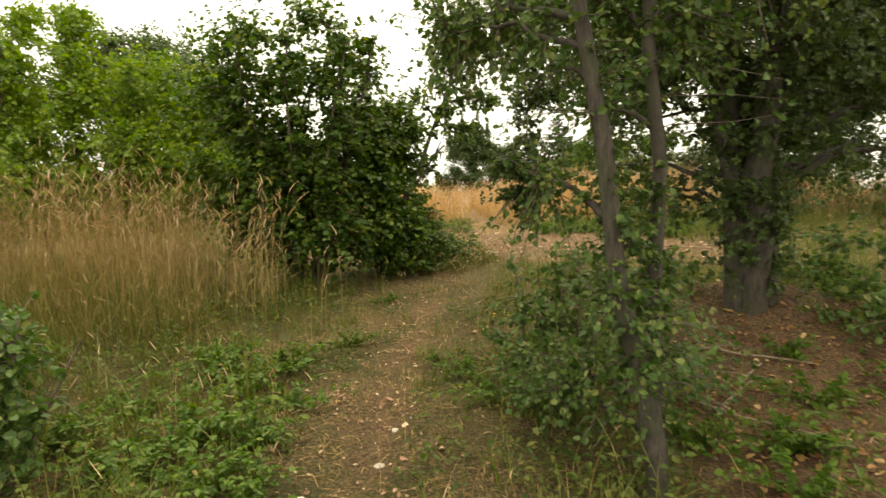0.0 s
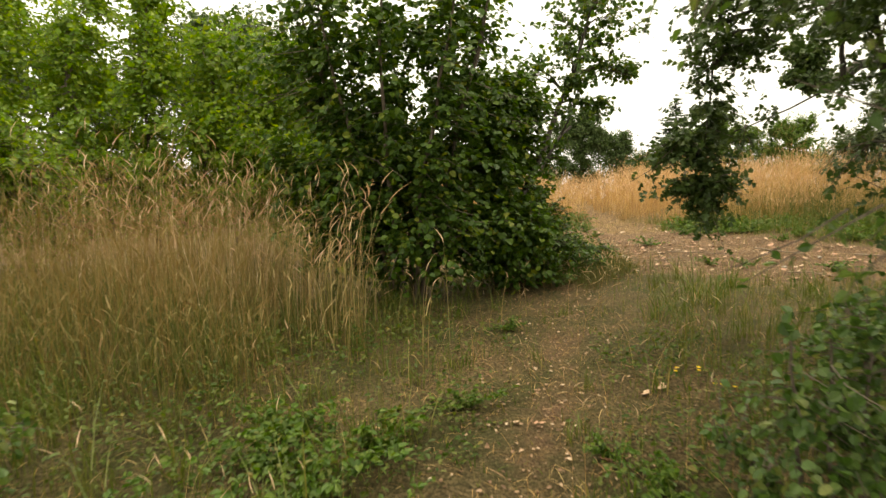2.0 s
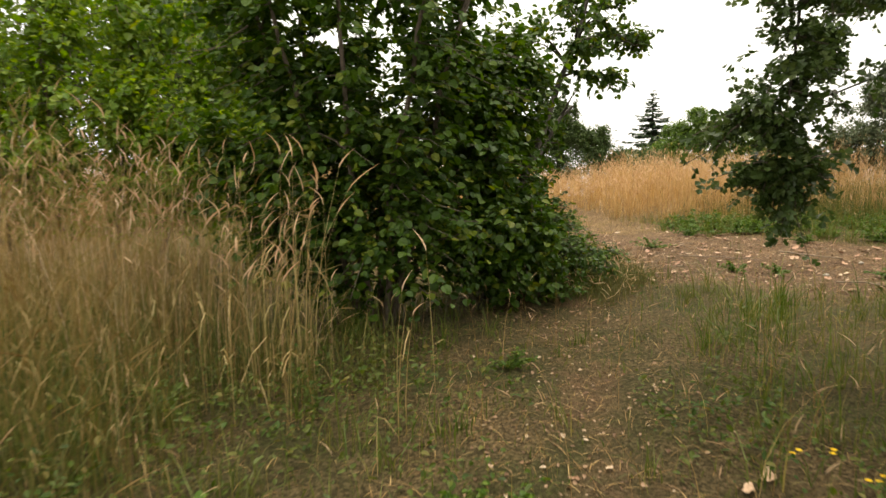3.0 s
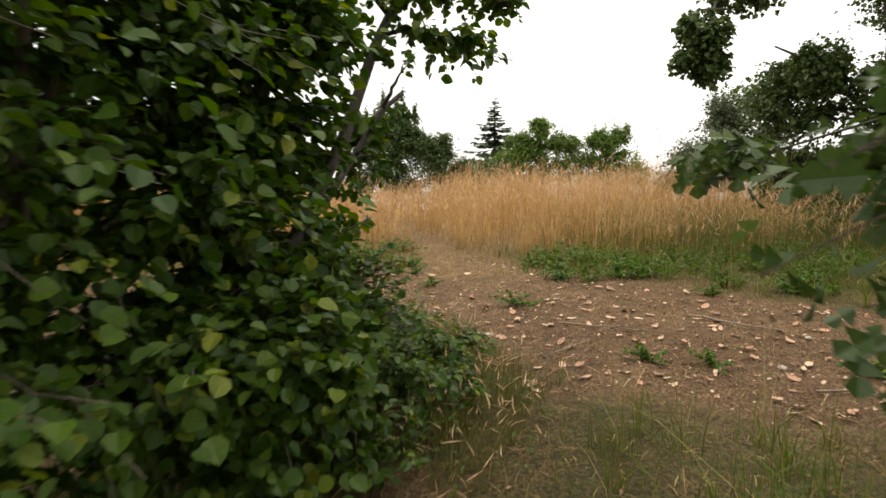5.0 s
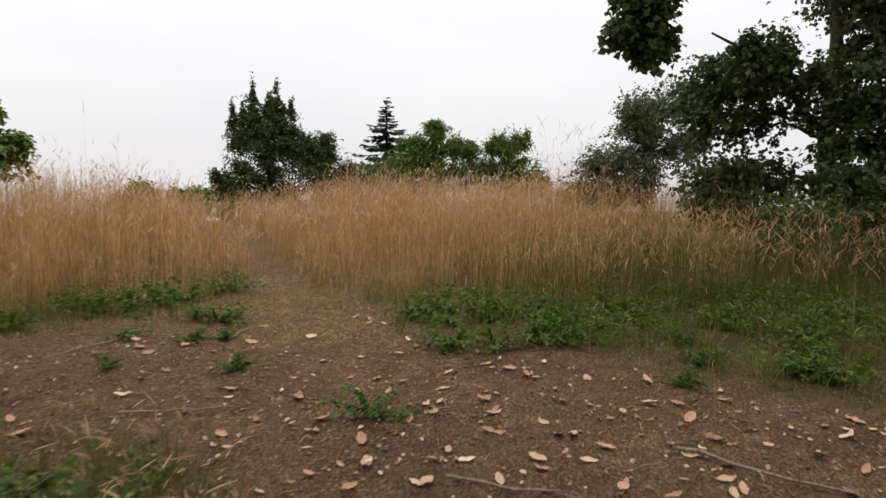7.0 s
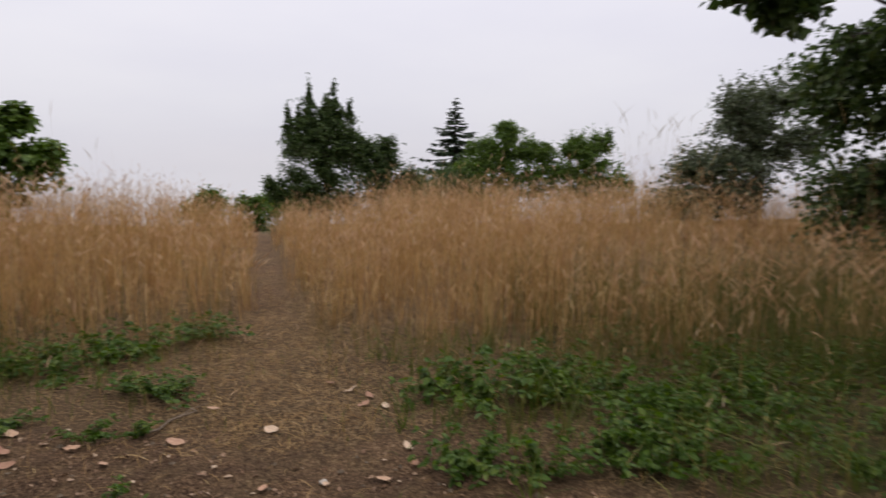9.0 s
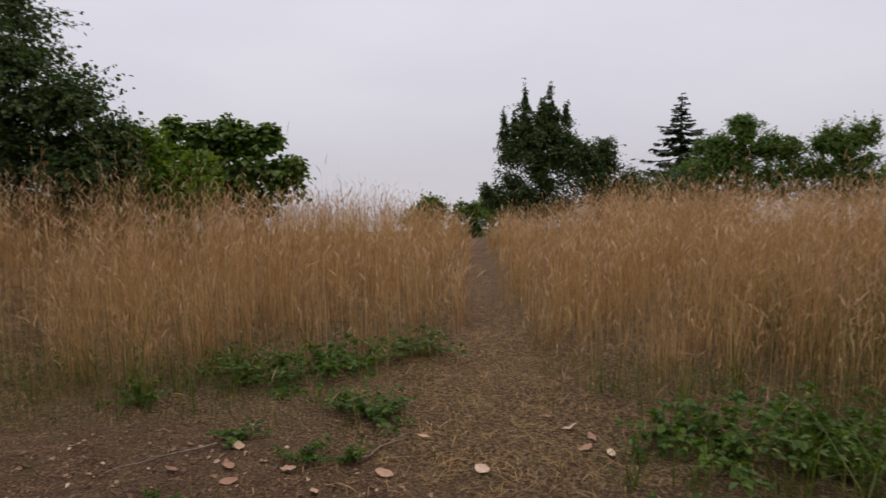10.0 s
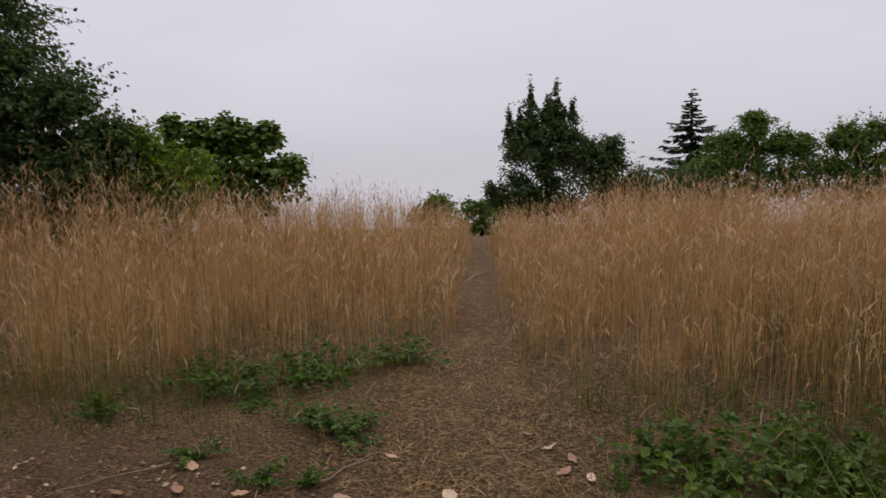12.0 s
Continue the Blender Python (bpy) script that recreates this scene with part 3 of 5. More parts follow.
grass(h, x, y, (0.09 + 0.24 * lush(x, y)) * rng.lognormal(0, 0.35, len(x)), 0.8, rng.uniform(0.0018, 0.0042, len(x)), 0, segs=3, tip=0.1)
stuff("grass_tussocks", h, [TUSSOCK], "arching green grass tussocks on the banks", "grass")
h = Heap()
x, y = scatter(62000, -4.8, 9.5, 0.6, 17.5, lambda x, y: np.where(y < field_front(x) + 1.0, np.clip(low(x, y) * 0.6 + 0.22 + 0.3 * np.exp(-((x - trail_x(y)) / 0.45) ** 2) * (y < 9) + 0.8 * np.exp(-((x - trail_x(y)) / 0.55) ** 2) * (np.abs(y - 15.6) < 1.5), 0, 1), np.exp(-((x - trail_x(y)) / 0.4) ** 2)))
grass_leaves(h, x, y, height(x, y) + 0.008, rng.uniform(0.05, 0.22, len(x)), rng.uniform(0.0008, 0.0019, len(x)), 0, 0.22)
x, y = scatter(16000, 1.2, 4.2, 13.8, 22.0, lambda x, y: np.exp(-((x - trail_x(y)) / np.interp(y, [14, 16, 17.5, 22], [0.7, 0.5, 0.16, 0.1])) ** 2))
grass_leaves(h, x, y, height(x, y) + 0.008, rng.uniform(0.05, 0.24, len(x)), rng.uniform(0.0009, 0.002, len(x)), 0, 0.22)
x, y = scatter(9000, -4.8, 9.5, 0.6, 16.5, lambda x, y: 0.6 * low(x, y))
grass(h, x, y, rng.uniform(0.15, 0.55, len(x)), 0.35, np.full(len(x), 0.0011), 0, every(0.7), 1, 0.06, 0.0026)
stuff("dry_thatch_grass", h, [THATCH, HEAD], "matted dry straw blades lying over the soil", "grass")

h = Heap()
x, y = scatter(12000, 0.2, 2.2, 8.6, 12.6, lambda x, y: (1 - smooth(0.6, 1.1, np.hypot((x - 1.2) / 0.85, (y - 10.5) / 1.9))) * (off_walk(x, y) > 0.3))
grass(h, x, y, rng.uniform(0.08, 0.36, len(x)), 0.7, rng.uniform(0.0012, 0.0026, len(x)), 0, every(0.12), 1, 0.06, 0.004, tip=0.1)
stuff("corner_grass", h, [SHADED_GRASS, HEAD], "shin-high soft green grass under the hazel", "grass")

# broad-leaved low growth
h = Heap()
def herbs(x, y):
    west = 0.85 * smooth(-0.5, -1.2, x - trail_x(y)) * (y < 7.5)
    east = smooth(0.5, 1.1, x - trail_x(y)) * (y < 6.0) * (x < 2.2)
    corner = (1 - smooth(0.6, 1.1, np.hypot((x - 1.1) / 0.9, (y - 10.4) / 1.7)))
    verge = np.where((y - field_front(x) > -2.2) & (y - field_front(x) < 0.3), smooth(3.3, 6.0, x) * (1 - smooth(0.2, 0.8, bare(x, y))), 0)
    bank = np.where((x < 2.3) & (x > -1.5), np.exp(-((y - field_front(x) - 0.25) / 0.35) ** 2), 0) * smooth(0.4, 0.7, clump_noise(x, y, 4.7, 1.1))
    mid = 0.55 * smooth(0.16, 0.4, np.abs(x - trail_x(y))) * (np.abs(x - trail_x(y)) < 1.1) * (y < 7.5)
    litter = 0.45 * (x > 1.4) * (x < 5.2) * (y < 6.2)
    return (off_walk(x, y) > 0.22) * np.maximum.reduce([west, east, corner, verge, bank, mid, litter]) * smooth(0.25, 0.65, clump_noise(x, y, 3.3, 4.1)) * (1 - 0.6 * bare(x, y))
x, y = scatter(85000, -4.8, 10.0, 0.8, 16.5, herbs)
top = rng.uniform(0.02, 0.3, len(x)) * (0.35 + 0.85 * lush(x, y))
for k in range(4):
    pos = np.stack([x, y, height(x, y) + top * rng.uniform(0.4, 1.1, len(x))], 1) + rng.normal(0, 0.03, (len(x), 3)) * (1, 1, 0.2)
    leaves(h, pos, rng.normal(0, 1, (len(x), 3)) * (1, 1, 0.35), np.array([0, 0, 1.0]) + rng.normal(0, 0.35, (len(x), 3)), 0.014 + 0.038 * rng.random(len(x)) ** 1.6, "oval", 0, broad=1.0)
stuff("low_herbs", h, [VERGE], "low broad-leaved green herbs on the verge", "weeds")


# ---- trees and shrubs ----
def plant(name, label, category, base, stems, blobs, twigs, per, size, shape, foliage, bark=BARK, reach=0.55, sag=0.12, hang=0.25, gaps=0.35, upright=0.6, broad=1.0, stray=0.12, flat=0.7, group="", clear=0.42):
    """stems: lines of (x, y, z, radius). blobs: (x, y, z, rx, ry, rz, share) in which twigs end. Leaves sit along the twigs."""
    top = holder(name, base, label, category, group)
    base = np.array(base, float)
    fine, crown, boughs = Heap(), Heap(), Heap()
    marks, K = [], 9
    def limb(wood, p, r, sides=8, rough=0.03):
        p, r = np.array(p, float), np.array(r, float)
        d = np.concatenate([[0], np.cumsum(np.linalg.norm(np.diff(p, axis=0), axis=1))])
        s = np.linspace(0, d[-1], K)
        q = np.stack([np.interp(s, d, p[:, i]) for i in range(3)], 1)
        q[1:-1] += rng.normal(0, rough, (K - 2, 3)) * d[-1] * 0.4
        tubes(wood, q[None] - base, np.interp(s, d, r)[None], sides)
        f = np.linspace(0, 1, 30) * (K - 1)
        marks.append(np.stack([np.interp(f, np.arange(K), q[:, i]) for i in range(3)], 1))
    for st in stems:
        wood = Heap()
        limb(wood, [s[:3] for s in st], [s[3] for s in st], rough=0.016)
        part("trunk", wood.mesh("trunk", [bark], True), top)
    trunk_marks = np.concatenate(marks)
    trunk_r = max(s[3] for st in stems for s in st)
    for b in blobs:
        c, e = np.array(b[:3]), np.array(b[3:6])
        for _ in range(0 if b[6] < 0.15 else int(round(2 + 2 * b[6]))):
            goal = c + rng.normal(0, 0.4, 3) * e
            cost = np.linalg.norm(trunk_marks - goal, axis=1) + 1.2 * np.maximum(trunk_marks[:, 2] - goal[2] + 0.25 * e[2], 0)
            start = trunk_marks[np.argmin(cost)]
            mid = start * 0.5 + goal * 0.5 + np.array([0, 0, 0.1 * np.linalg.norm(goal - start)])
            r0 = min(trunk_r * 0.38, 0.008 + 0.035 * float(e.mean()))
            limb(boughs, [start, mid, goal], [r0, r0 * 0.6, r0 * 0.25], 6)
    bones = np.concatenate(marks)
    share = np.array([b[6] for b in blobs])
    pick = rng.choice(len(blobs), twigs, p=share / share.sum())
    B = np.array([b[:6] for b in blobs])[pick]
    d = unit(rng.normal(size=(twigs, 3)))
    r = rng.random(twigs) ** 0.45 * (1 + stray * np.abs(rng.normal(size=twigs)))
    end = B[:, :3] + B[:, 3:] * d * r[:, None]
    seed = rng.uniform(0, 9)
    hole = wave(end[:, 0] + end[:, 2], end[:, 1] - end[:, 2] * 0.7, 3.2, seed) + 0.6 * wave(end[:, 0] - end[:, 2], end[:, 1] + end[:, 2], 7.5, seed + 1)
    ground = height(end[:, 0], end[:, 1])
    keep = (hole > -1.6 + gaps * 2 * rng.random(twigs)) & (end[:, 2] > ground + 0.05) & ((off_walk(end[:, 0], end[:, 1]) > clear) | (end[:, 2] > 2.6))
    end = end[keep]
    n = len(end)
    near_i = np.array([np.argmin(np.linalg.norm(bones - e, axis=1)) for e in end])
    gone = bones[near_i]
    dist = np.linalg.norm(end - gone, axis=1)
    outward = unit(end - gone)
    start = end - outward * np.minimum(dist, reach)[:, None]
    s = np.linspace(0, 1, 5)
    bow = np.sin(s * np.pi)[None, :, None] * rng.normal(0, 0.06, (n, 1, 3)) * np.minimum(dist, reach)[:, None, None]
    P = start[:, None] * (1 - s)[None, :, None] + end[:, None] * s[None, :, None] + bow
    P[..., 2] -= sag * (s ** 2)[None] * np.minimum(dist, reach)[:, None]
    rr = 0.0035 * (size / 0.07) ** 0.5
    Q = P[::3 if base[1] > 20 or n > 4500 else 1, ::2] - base
    tubes(fine, Q, np.broadcast_to(np.linspace(rr * 1.5, rr * 0.5, 3), (len(Q), 3)).copy(), 3)
    m = n * per
    who = np.repeat(np.arange(n), per)
    u = np.tile((np.arange(per) + 0.5) / per, n) * 0.85 + 0.15 + rng.normal(0, 0.04, m)
    u = u.clip(0.05, 1.0) * 4
    i0 = np.minimum(u.astype(int), 3)
    fr = (u - i0)[:, None]
    at = P[who, i0] * (1 - fr) + P[who, i0 + 1] * fr + rng.normal(0, size * 0.3, (m, 3))
    tw = unit(P[who, i0 + 1] - P[who, i0])
    ax = (tw * 0.5 + rng.normal(0, 0.55, (m, 3))) * (1, 1, flat) - np.array([0, 0, hang])
    up = np.array([0, 0, upright]) + rng.normal(0, 0.45, (m, 3)) + 0.35 * unit(at - (B[keep][who, :3]))
    leaves(crown, at - base, ax, up, size * rng.uniform(0.55, 1.25, m), shape, 0, broad=broad)
    if boughs.n:
        part("bough_spray", boughs.mesh("bough_spray", [bark], True), top, kind="stuff")
    part("twig_spray", fine.mesh("twig_spray", [TWIG]), top, kind="stuff")
    part("crown", crown.mesh("crown", [foliage]), top)
    return top


# the big hazel at the bend, with a leaning bare stem on its trail side
plant("hazel_bush", "large dark green hazel bush with broad rounded leaves", "bush", (-0.85, 8.6, 0.0),
      [[(-0.9 + 0.12 * math.cos(i), 8.6 + 0.12 * math.sin(i), -0.1, 0.03), (-0.9 + 0.5 * math.cos(i), 8.6 + 0.5 * math.sin(i), 1.3, 0.022),
        (-0.9 + 0.95 * math.cos(i + 0.2), 8.6 + 0.8 * math.sin(i + 0.2), 3.0, 0.01)] for i in np.arange(0, 6.2, 0.75)],
      [(-0.8, 8.6, 1.0, 1.15, 0.95, 0.8, 3.2), (-0.9, 8.65, 2.15, 1.4, 1.1, 0.85, 2.7), (-1.0, 8.6, 3.1, 1.2, 1.0, 0.65, 1.5), (-2.0, 8.5, 2.7, 0.8, 0.7, 0.5, 0.35), (-1.6, 8.55, 1.4, 0.65, 0.7, 1.1, 1.8),
       (0.25, 8.9, 0.5, 0.45, 0.5, 0.45, 1.7), (-0.05, 9.1, 1.7, 0.38, 0.6, 0.75, 0.9), (0.1, 9.35, 0.85, 0.6, 0.65, 0.75, 1.9), (0.2, 9.7, 1.15, 0.5, 0.5, 0.85, 2.6), (0.2, 9.5, 2.2, 0.42, 0.5, 0.4, 0.55), (0.42, 9.5, 1.95, 0.4, 0.42, 0.55, 1.2), (-0.4, 8.9, 2.9, 0.4, 0.6, 0.6, 0.25), (0.55, 9.75, 0.5, 0.4, 0.45, 0.45, 0.6), (-0.8, 8.8, 1.5, 0.8, 0.6, 1.2, 1.6)],
      7000, 9, 0.066, "round", HAZEL, TWIG, 0.6, gaps=0.75, stray=0.2, sag=0.12, hang=0.2, upright=1.1, flat=0.4, clear=0.62)
plant("leaning_tree", "slim grey leaning tree with sparse rounded leaves", "tree", (0.2, 9.5, 0.0),
      [[(-0.02, 8.95, -0.1, 0.045), (0.18, 9.1, 0.5, 0.04), (0.68, 9.69, 1.5, 0.033), (1.18, 10.27, 2.5, 0.025), (1.55, 10.7, 3.4, 0.014), (1.75, 10.9, 4.2, 0.008)],
       [(0.12, 9.25, -0.1, 0.026), (0.3, 9.45, 0.7, 0.022), (0.6, 9.81, 1.2, 0.019), (1.17, 10.5, 1.83, 0.016)]],
      [(1.5, 10.6, 3.3, 0.7, 0.7, 0.4, 0.8), (0.75, 9.95, 2.5, 0.3, 0.35, 0.35, 0.2), (1.8, 10.9, 2.58, 0.4, 0.35, 0.17, 0.32), (0.9, 10.3, 1.55, 0.25, 0.3, 0.28, 0.2), (0.72, 10.25, 1.1, 0.2, 0.25, 0.35, 0.2), (1.45, 10.4, 2.75, 0.3, 0.3, 0.2, 0.2), (1.1, 9.9, 2.75, 0.3, 0.3, 0.2, 0.15), (1.3, 10.0, 2.05, 0.42, 0.3, 0.14, 0.2), (1.1, 9.75, 2.35, 0.25, 0.2, 0.15, 0.16)],
      430, 8, 0.062, "round", HAZEL, BARK, 0.45, gaps=0.6, stray=0.3)

plant("hazel_sapling", "leafy green saplings rising from the undergrowth", "bush", (0.8, 9.9, 0.0),
      [[(0.7 + 0.12 * i, 9.7 + 0.15 * i, -0.05, 0.008), (0.72 + 0.16 * i, 9.75 + 0.16 * i, 0.9 - 0.12 * abs(i), 0.003)] for i in (-2, -1, 0, 1, 2)],
      [(0.8, 9.85, 0.55, 0.28, 0.35, 0.4, 0.8), (0.85, 9.5, 0.3, 0.3, 0.4, 0.3, 0.9), (1.05, 10.5, 0.25, 0.35, 0.5, 0.28, 0.9), (0.65, 9.1, 0.3, 0.25, 0.4, 0.3, 0.7), (0.7, 11.2, 0.25, 0.4, 0.4, 0.25, 0.6), (1.3, 10.5, 0.16, 0.35, 0.5, 0.16, 0.8), (1.2, 9.8, 0.18, 0.25, 0.4, 0.18, 0.5), (1.1, 11.3, 0.15, 0.4, 0.4, 0.15, 0.5)],
      860, 8, 0.046, "round", HAZEL, TWIG, 0.35, gaps=0.5, stray=0.3, hang=0.1, upright=1.4, flat=0.35)

# shrubs behind the rusty grass
plant("pale_shrub", "pale green shrub thicket behind the dry grass", "bush", (-4.4, 10.2, 0.1),
      [[(-4.4 + 0.3 * i, 10.2, 0.0, 0.035), (-4.4 + 0.55 * i, 10.2 + 0.2 * i, 2.6, 0.015)] for i in (-3, -1.5, 0, 1.5, 3)],
      [(-6.0, 9.6, 1.5, 1.6, 1.1, 1.0, 1.5), (-4.2, 10.1, 1.7, 1.5, 1.1, 1.0, 1.5), (-5.7, 10.6, 3.1, 1.9, 1.2, 0.9, 1.8), (-2.9, 10.4, 1.6, 0.9, 1.0, 0.9, 1.0), (-3.4, 10.8, 2.9, 1.2, 0.9, 0.7, 1.0), (-7.8, 10.0, 2.4, 1.4, 1.1, 1.6, 1.6), (-4.8, 11.0, 4.0, 0.8, 0.7, 0.35, 0.3), (-6.8, 10.6, 4.1, 0.9, 0.7, 0.35, 0.35)],
      6500, 10, 0.075, "kite", LIGHT_LEAF, TWIG, 0.6, broad=1.4, gaps=0.15)
plant("pale_shrub", "pale green shrub with small leaves on the bank", "bush", (-5.6, 6.9, 0.1),
      [[(-5.6 + 0.3 * i, 6.9, 0.0, 0.03), (-5.6 + 0.55 * i, 6.9 + 0.2 * i, 2.0, 0.012)] for i in (-2, 0, 2)],
      [(-5.7, 6.8, 1.0, 1.0, 1.1, 0.9, 1.0), (-6.0, 7.2, 2.3, 1.3, 1.1, 0.9, 1.2), (-4.9, 8.2, 1.6, 0.7, 0.7, 0.6, 0.7)],
      1900, 10, 0.065, "oval", LIGHT_LEAF, TWIG, 0.6, broad=1.3)
plant("bramble_bush", "low green bramble bush beside the trail", "bush", (-2.1, 3.2, 0.0),
      [[(-2.1 + 0.1 * i, 3.2, -0.05, 0.012), (-2.1 + 0.3 * i, 3.3, 0.7, 0.006)] for i in (-2, -1, 0, 1, 2)],
      [(-2.15, 3.2, 0.4, 0.45, 0.6, 0.4, 1.0), (-2.3, 3.4, 0.75, 0.4, 0.5, 0.35, 0.6), (-2.7, 4.0, 0.45, 0.6, 0.7, 0.45, 0.8)],
      760, 8, 0.05, "round", SHADE_LEAF, TWIG, 0.4, stray=0.25)
plant("background_tree", "grey-green tree far behind the shrubs", "tree", (-5.2, 16.6, 0.2),
      [[(-5.2, 16.6, -0.1, 0.16), (-5.3, 16.7, 2.0, 0.12), (-5.2, 16.6, 4.6, 0.04)]],
      [(-5.6, 16.6, 2.0, 1.8, 1.6, 1.6, 1.4), (-5.9, 16.8, 3.9, 1.7, 1.6, 1.3, 1.3), (-4.3, 16.9, 1.8, 0.9, 1.0, 1.0, 0.8), (-4.1, 17.2, 3.0, 0.8, 0.8, 0.7, 0.5)],
      3000, 9, 0.095, "kite", FAR_LEAF, BARK, 0.6, broad=1.5, gaps=0.25)

plant("background_tree", "tall grey-green tree behind the pale shrubs", "tree", (-9.0, 15.5, 0.2),
      [[(-9.0, 15.5, -0.1, 0.16), (-9.1, 15.6, 2.0, 0.12), (-9.0, 15.5, 4.2, 0.04)]],
      [(-8.6, 15.5, 2.0, 1.9, 1.5, 1.6, 1.4), (-9.4, 15.8, 3.8, 1.7, 1.5, 1.0, 1.0), (-7.6, 15.8, 3.2, 1.0, 1.0, 0.9, 0.6)],
      1800, 9, 0.1, "kite", FAR_LEAF, BARK, 0.6, broad=1.5, gaps=0.25)

# the two trees on the shaded side
plant("blackthorn_tree", "slim two-stemmed tree with leafy low suckers", "tree", (1.2, 2.65, 0.0),
      [[(1.22, 2.6, -0.1, 0.06), (1.12, 2.65, 0.7, 0.045), (0.98, 2.7, 1.6, 0.04), (0.86, 2.8, 2.6, 0.032), (0.7, 3.0, 4.2, 0.02)],
       [(1.24, 2.7, -0.1, 0.04), (1.27, 2.8, 0.9, 0.036), (1.25, 2.85, 2.0, 0.032), (1.3, 2.9, 4.2, 0.02)]],
      [(1.1, 2.9, 3.1, 1.1, 1.0, 0.75, 1.3), (0.95, 2.95, 1.85, 0.4, 0.4, 0.5, 0.4), (0.85, 3.2, 2.35, 0.6, 0.5, 0.35, 0.7), (0.5, 3.4, 2.15, 0.35, 0.4, 0.3, 0.45), (1.6, 3.0, 2.2, 0.5, 0.5, 0.4, 0.5), (1.15, 2.8, 0.7, 0.3, 0.45, 0.36, 0.6), (0.85, 3.3, 1.15, 0.35, 0.4, 0.2, 0.14), (1.5, 3.1, 0.45, 0.35, 0.5, 0.35, 0.45),
       (0.9, 3.1, 0.35, 0.25, 0.4, 0.25, 0.35), (1.1, 2.75, 1.2, 0.2, 0.2, 0.4, 0.3), (1.25, 2.9, 2.2, 0.3, 0.3, 0.5, 0.35)],
      2100, 8, 0.038, "oval", SHADE_LEAF, BARK, 0.45, broad=1.4, gaps=0.7, stray=0.3)
plant("shade_oak", "dense dark oak with ivy-clad clustered trunks and drooping branch", "tree", (3.1, 5.0, 0.0),
      [[(3.1 + 0.13 * math.cos(a), 5.0 + 0.13 * math.sin(a), -0.1, 0.125), (3.1 + 0.15 * math.cos(a), 5.0 + 0.15 * math.sin(a), 1.4, 0.11), (3.1 + 0.45 * math.cos(a), 5.0 + 0.45 * math.sin(a), 3.6, 0.05)] for a in (0.3, 1.7, 3.2, 4.6)]
      + [[(2.9, 5.1, 2.4, 0.05), (2.5, 6.0, 3.4, 0.04), (1.95, 6.9, 3.1, 0.022), (1.75, 7.05, 2.4, 0.012), (1.65, 7.1, 1.2, 0.004)],
         [(2.9, 4.9, 2.3, 0.05), (2.1, 5.4, 2.9, 0.035), (1.2, 5.8, 2.9, 0.015)],
         [(3.0, 5.3, 1.9, 0.02), (2.5, 6.6, 1.9, 0.009), (1.75, 7.9, 1.42, 0.003)]],
      [(3.0, 5.0, 3.2, 1.7, 1.7, 1.0, 3.0), (1.7, 5.5, 2.6, 0.95, 0.8, 0.55, 1.5), (1.9, 7.0, 2.5, 0.6, 0.45, 0.45, 1.0), (1.72, 7.05, 1.6, 0.36, 0.28, 0.6, 0.9), (1.66, 7.1, 1.1, 0.2, 0.2, 0.26, 0.14), (1.82, 7.1, 1.15, 0.2, 0.2, 0.28, 0.14), (1.74, 7.15, 0.92, 0.2, 0.18, 0.26, 0.14), (1.2, 7.15, 1.38, 0.2, 0.15, 0.14, 0.1), (1.42, 7.1, 1.15, 0.22, 0.15, 0.1, 0.1), (2.4, 6.3, 2.2, 0.5, 0.5, 0.4, 0.5), (3.1, 4.95, 1.65, 0.42, 0.42, 0.8, 2.2), (3.1, 4.9, 0.95, 0.36, 0.36, 0.5, 1.0), (3.6, 5.1, 2.3, 1.3, 1.0, 0.55, 3.0), (2.5, 5.2, 2.5, 0.6, 0.6, 0.45, 1.2),
       # Blobs above z 3.4: canopy beyond the view, added to shade the ground.
       (4.3, 5.0, 2.2, 1.0, 1.1, 0.9, 1.3), (2.6, 3.6, 2.8, 1.2, 0.9, 0.7, 0.9), (1.5, 7.95, 1.4, 0.25, 0.1, 0.03, 0.04), (2.9, 5.2, 2.3, 1.0, 0.9, 0.5, 1.0), (5.2, 5.6, 1.4, 0.8, 0.8, 0.7, 0.7), (2.5, 5.7, 1.4, 0.55, 0.6, 0.7, 0.8), (2.2, 4.1, 3.2, 1.0, 0.9, 0.6, 1.2), (4.2, 5.8, 3.2, 1.3, 1.2, 0.8, 1.3), (4.6, 4.4, 3.5, 1.7, 1.6, 0.7, 2.4), (3.0, 4.8, 4.3, 2.1, 1.9, 0.5, 1.3), (2.4, 2.6, 3.9, 1.5, 1.3, 0.5, 1.4), (5.6, 6.6, 2.4, 1.2, 1.1, 1.0, 1.2)],
      5600, 8, 0.068, "oak", OAK, BARK, 0.5, gaps=0.4, broad=1.2, stray=0.2)
plant("undergrowth_bush", "dark broad-leaved undergrowth beside the trail", "bush", (1.2, 4.1, 0.0),
      [[(1.2 + 0.1 * i, 4.1, -0.05, 0.012), (1.2 + 0.16 * i, 4.1 + 0.05 * i, 0.8, 0.004)] for i in (-2, -1, 0, 1, 2)],
      [(1.1, 4.05, 0.42, 0.36, 0.5, 0.42, 1.6), (1.5, 4.5, 0.5, 0.35, 0.45, 0.5, 0.9), (1.75, 3.6, 0.25, 0.4, 0.5, 0.25, 0.5), (0.85, 3.5, 0.2, 0.25, 0.4, 0.2, 0.5), (2.0, 5.0, 0.3, 0.4, 0.5, 0.3, 0.5)], 560, 8, 0.04, "round", SHADE_LEAF, TWIG, 0.35, stray=0.2)
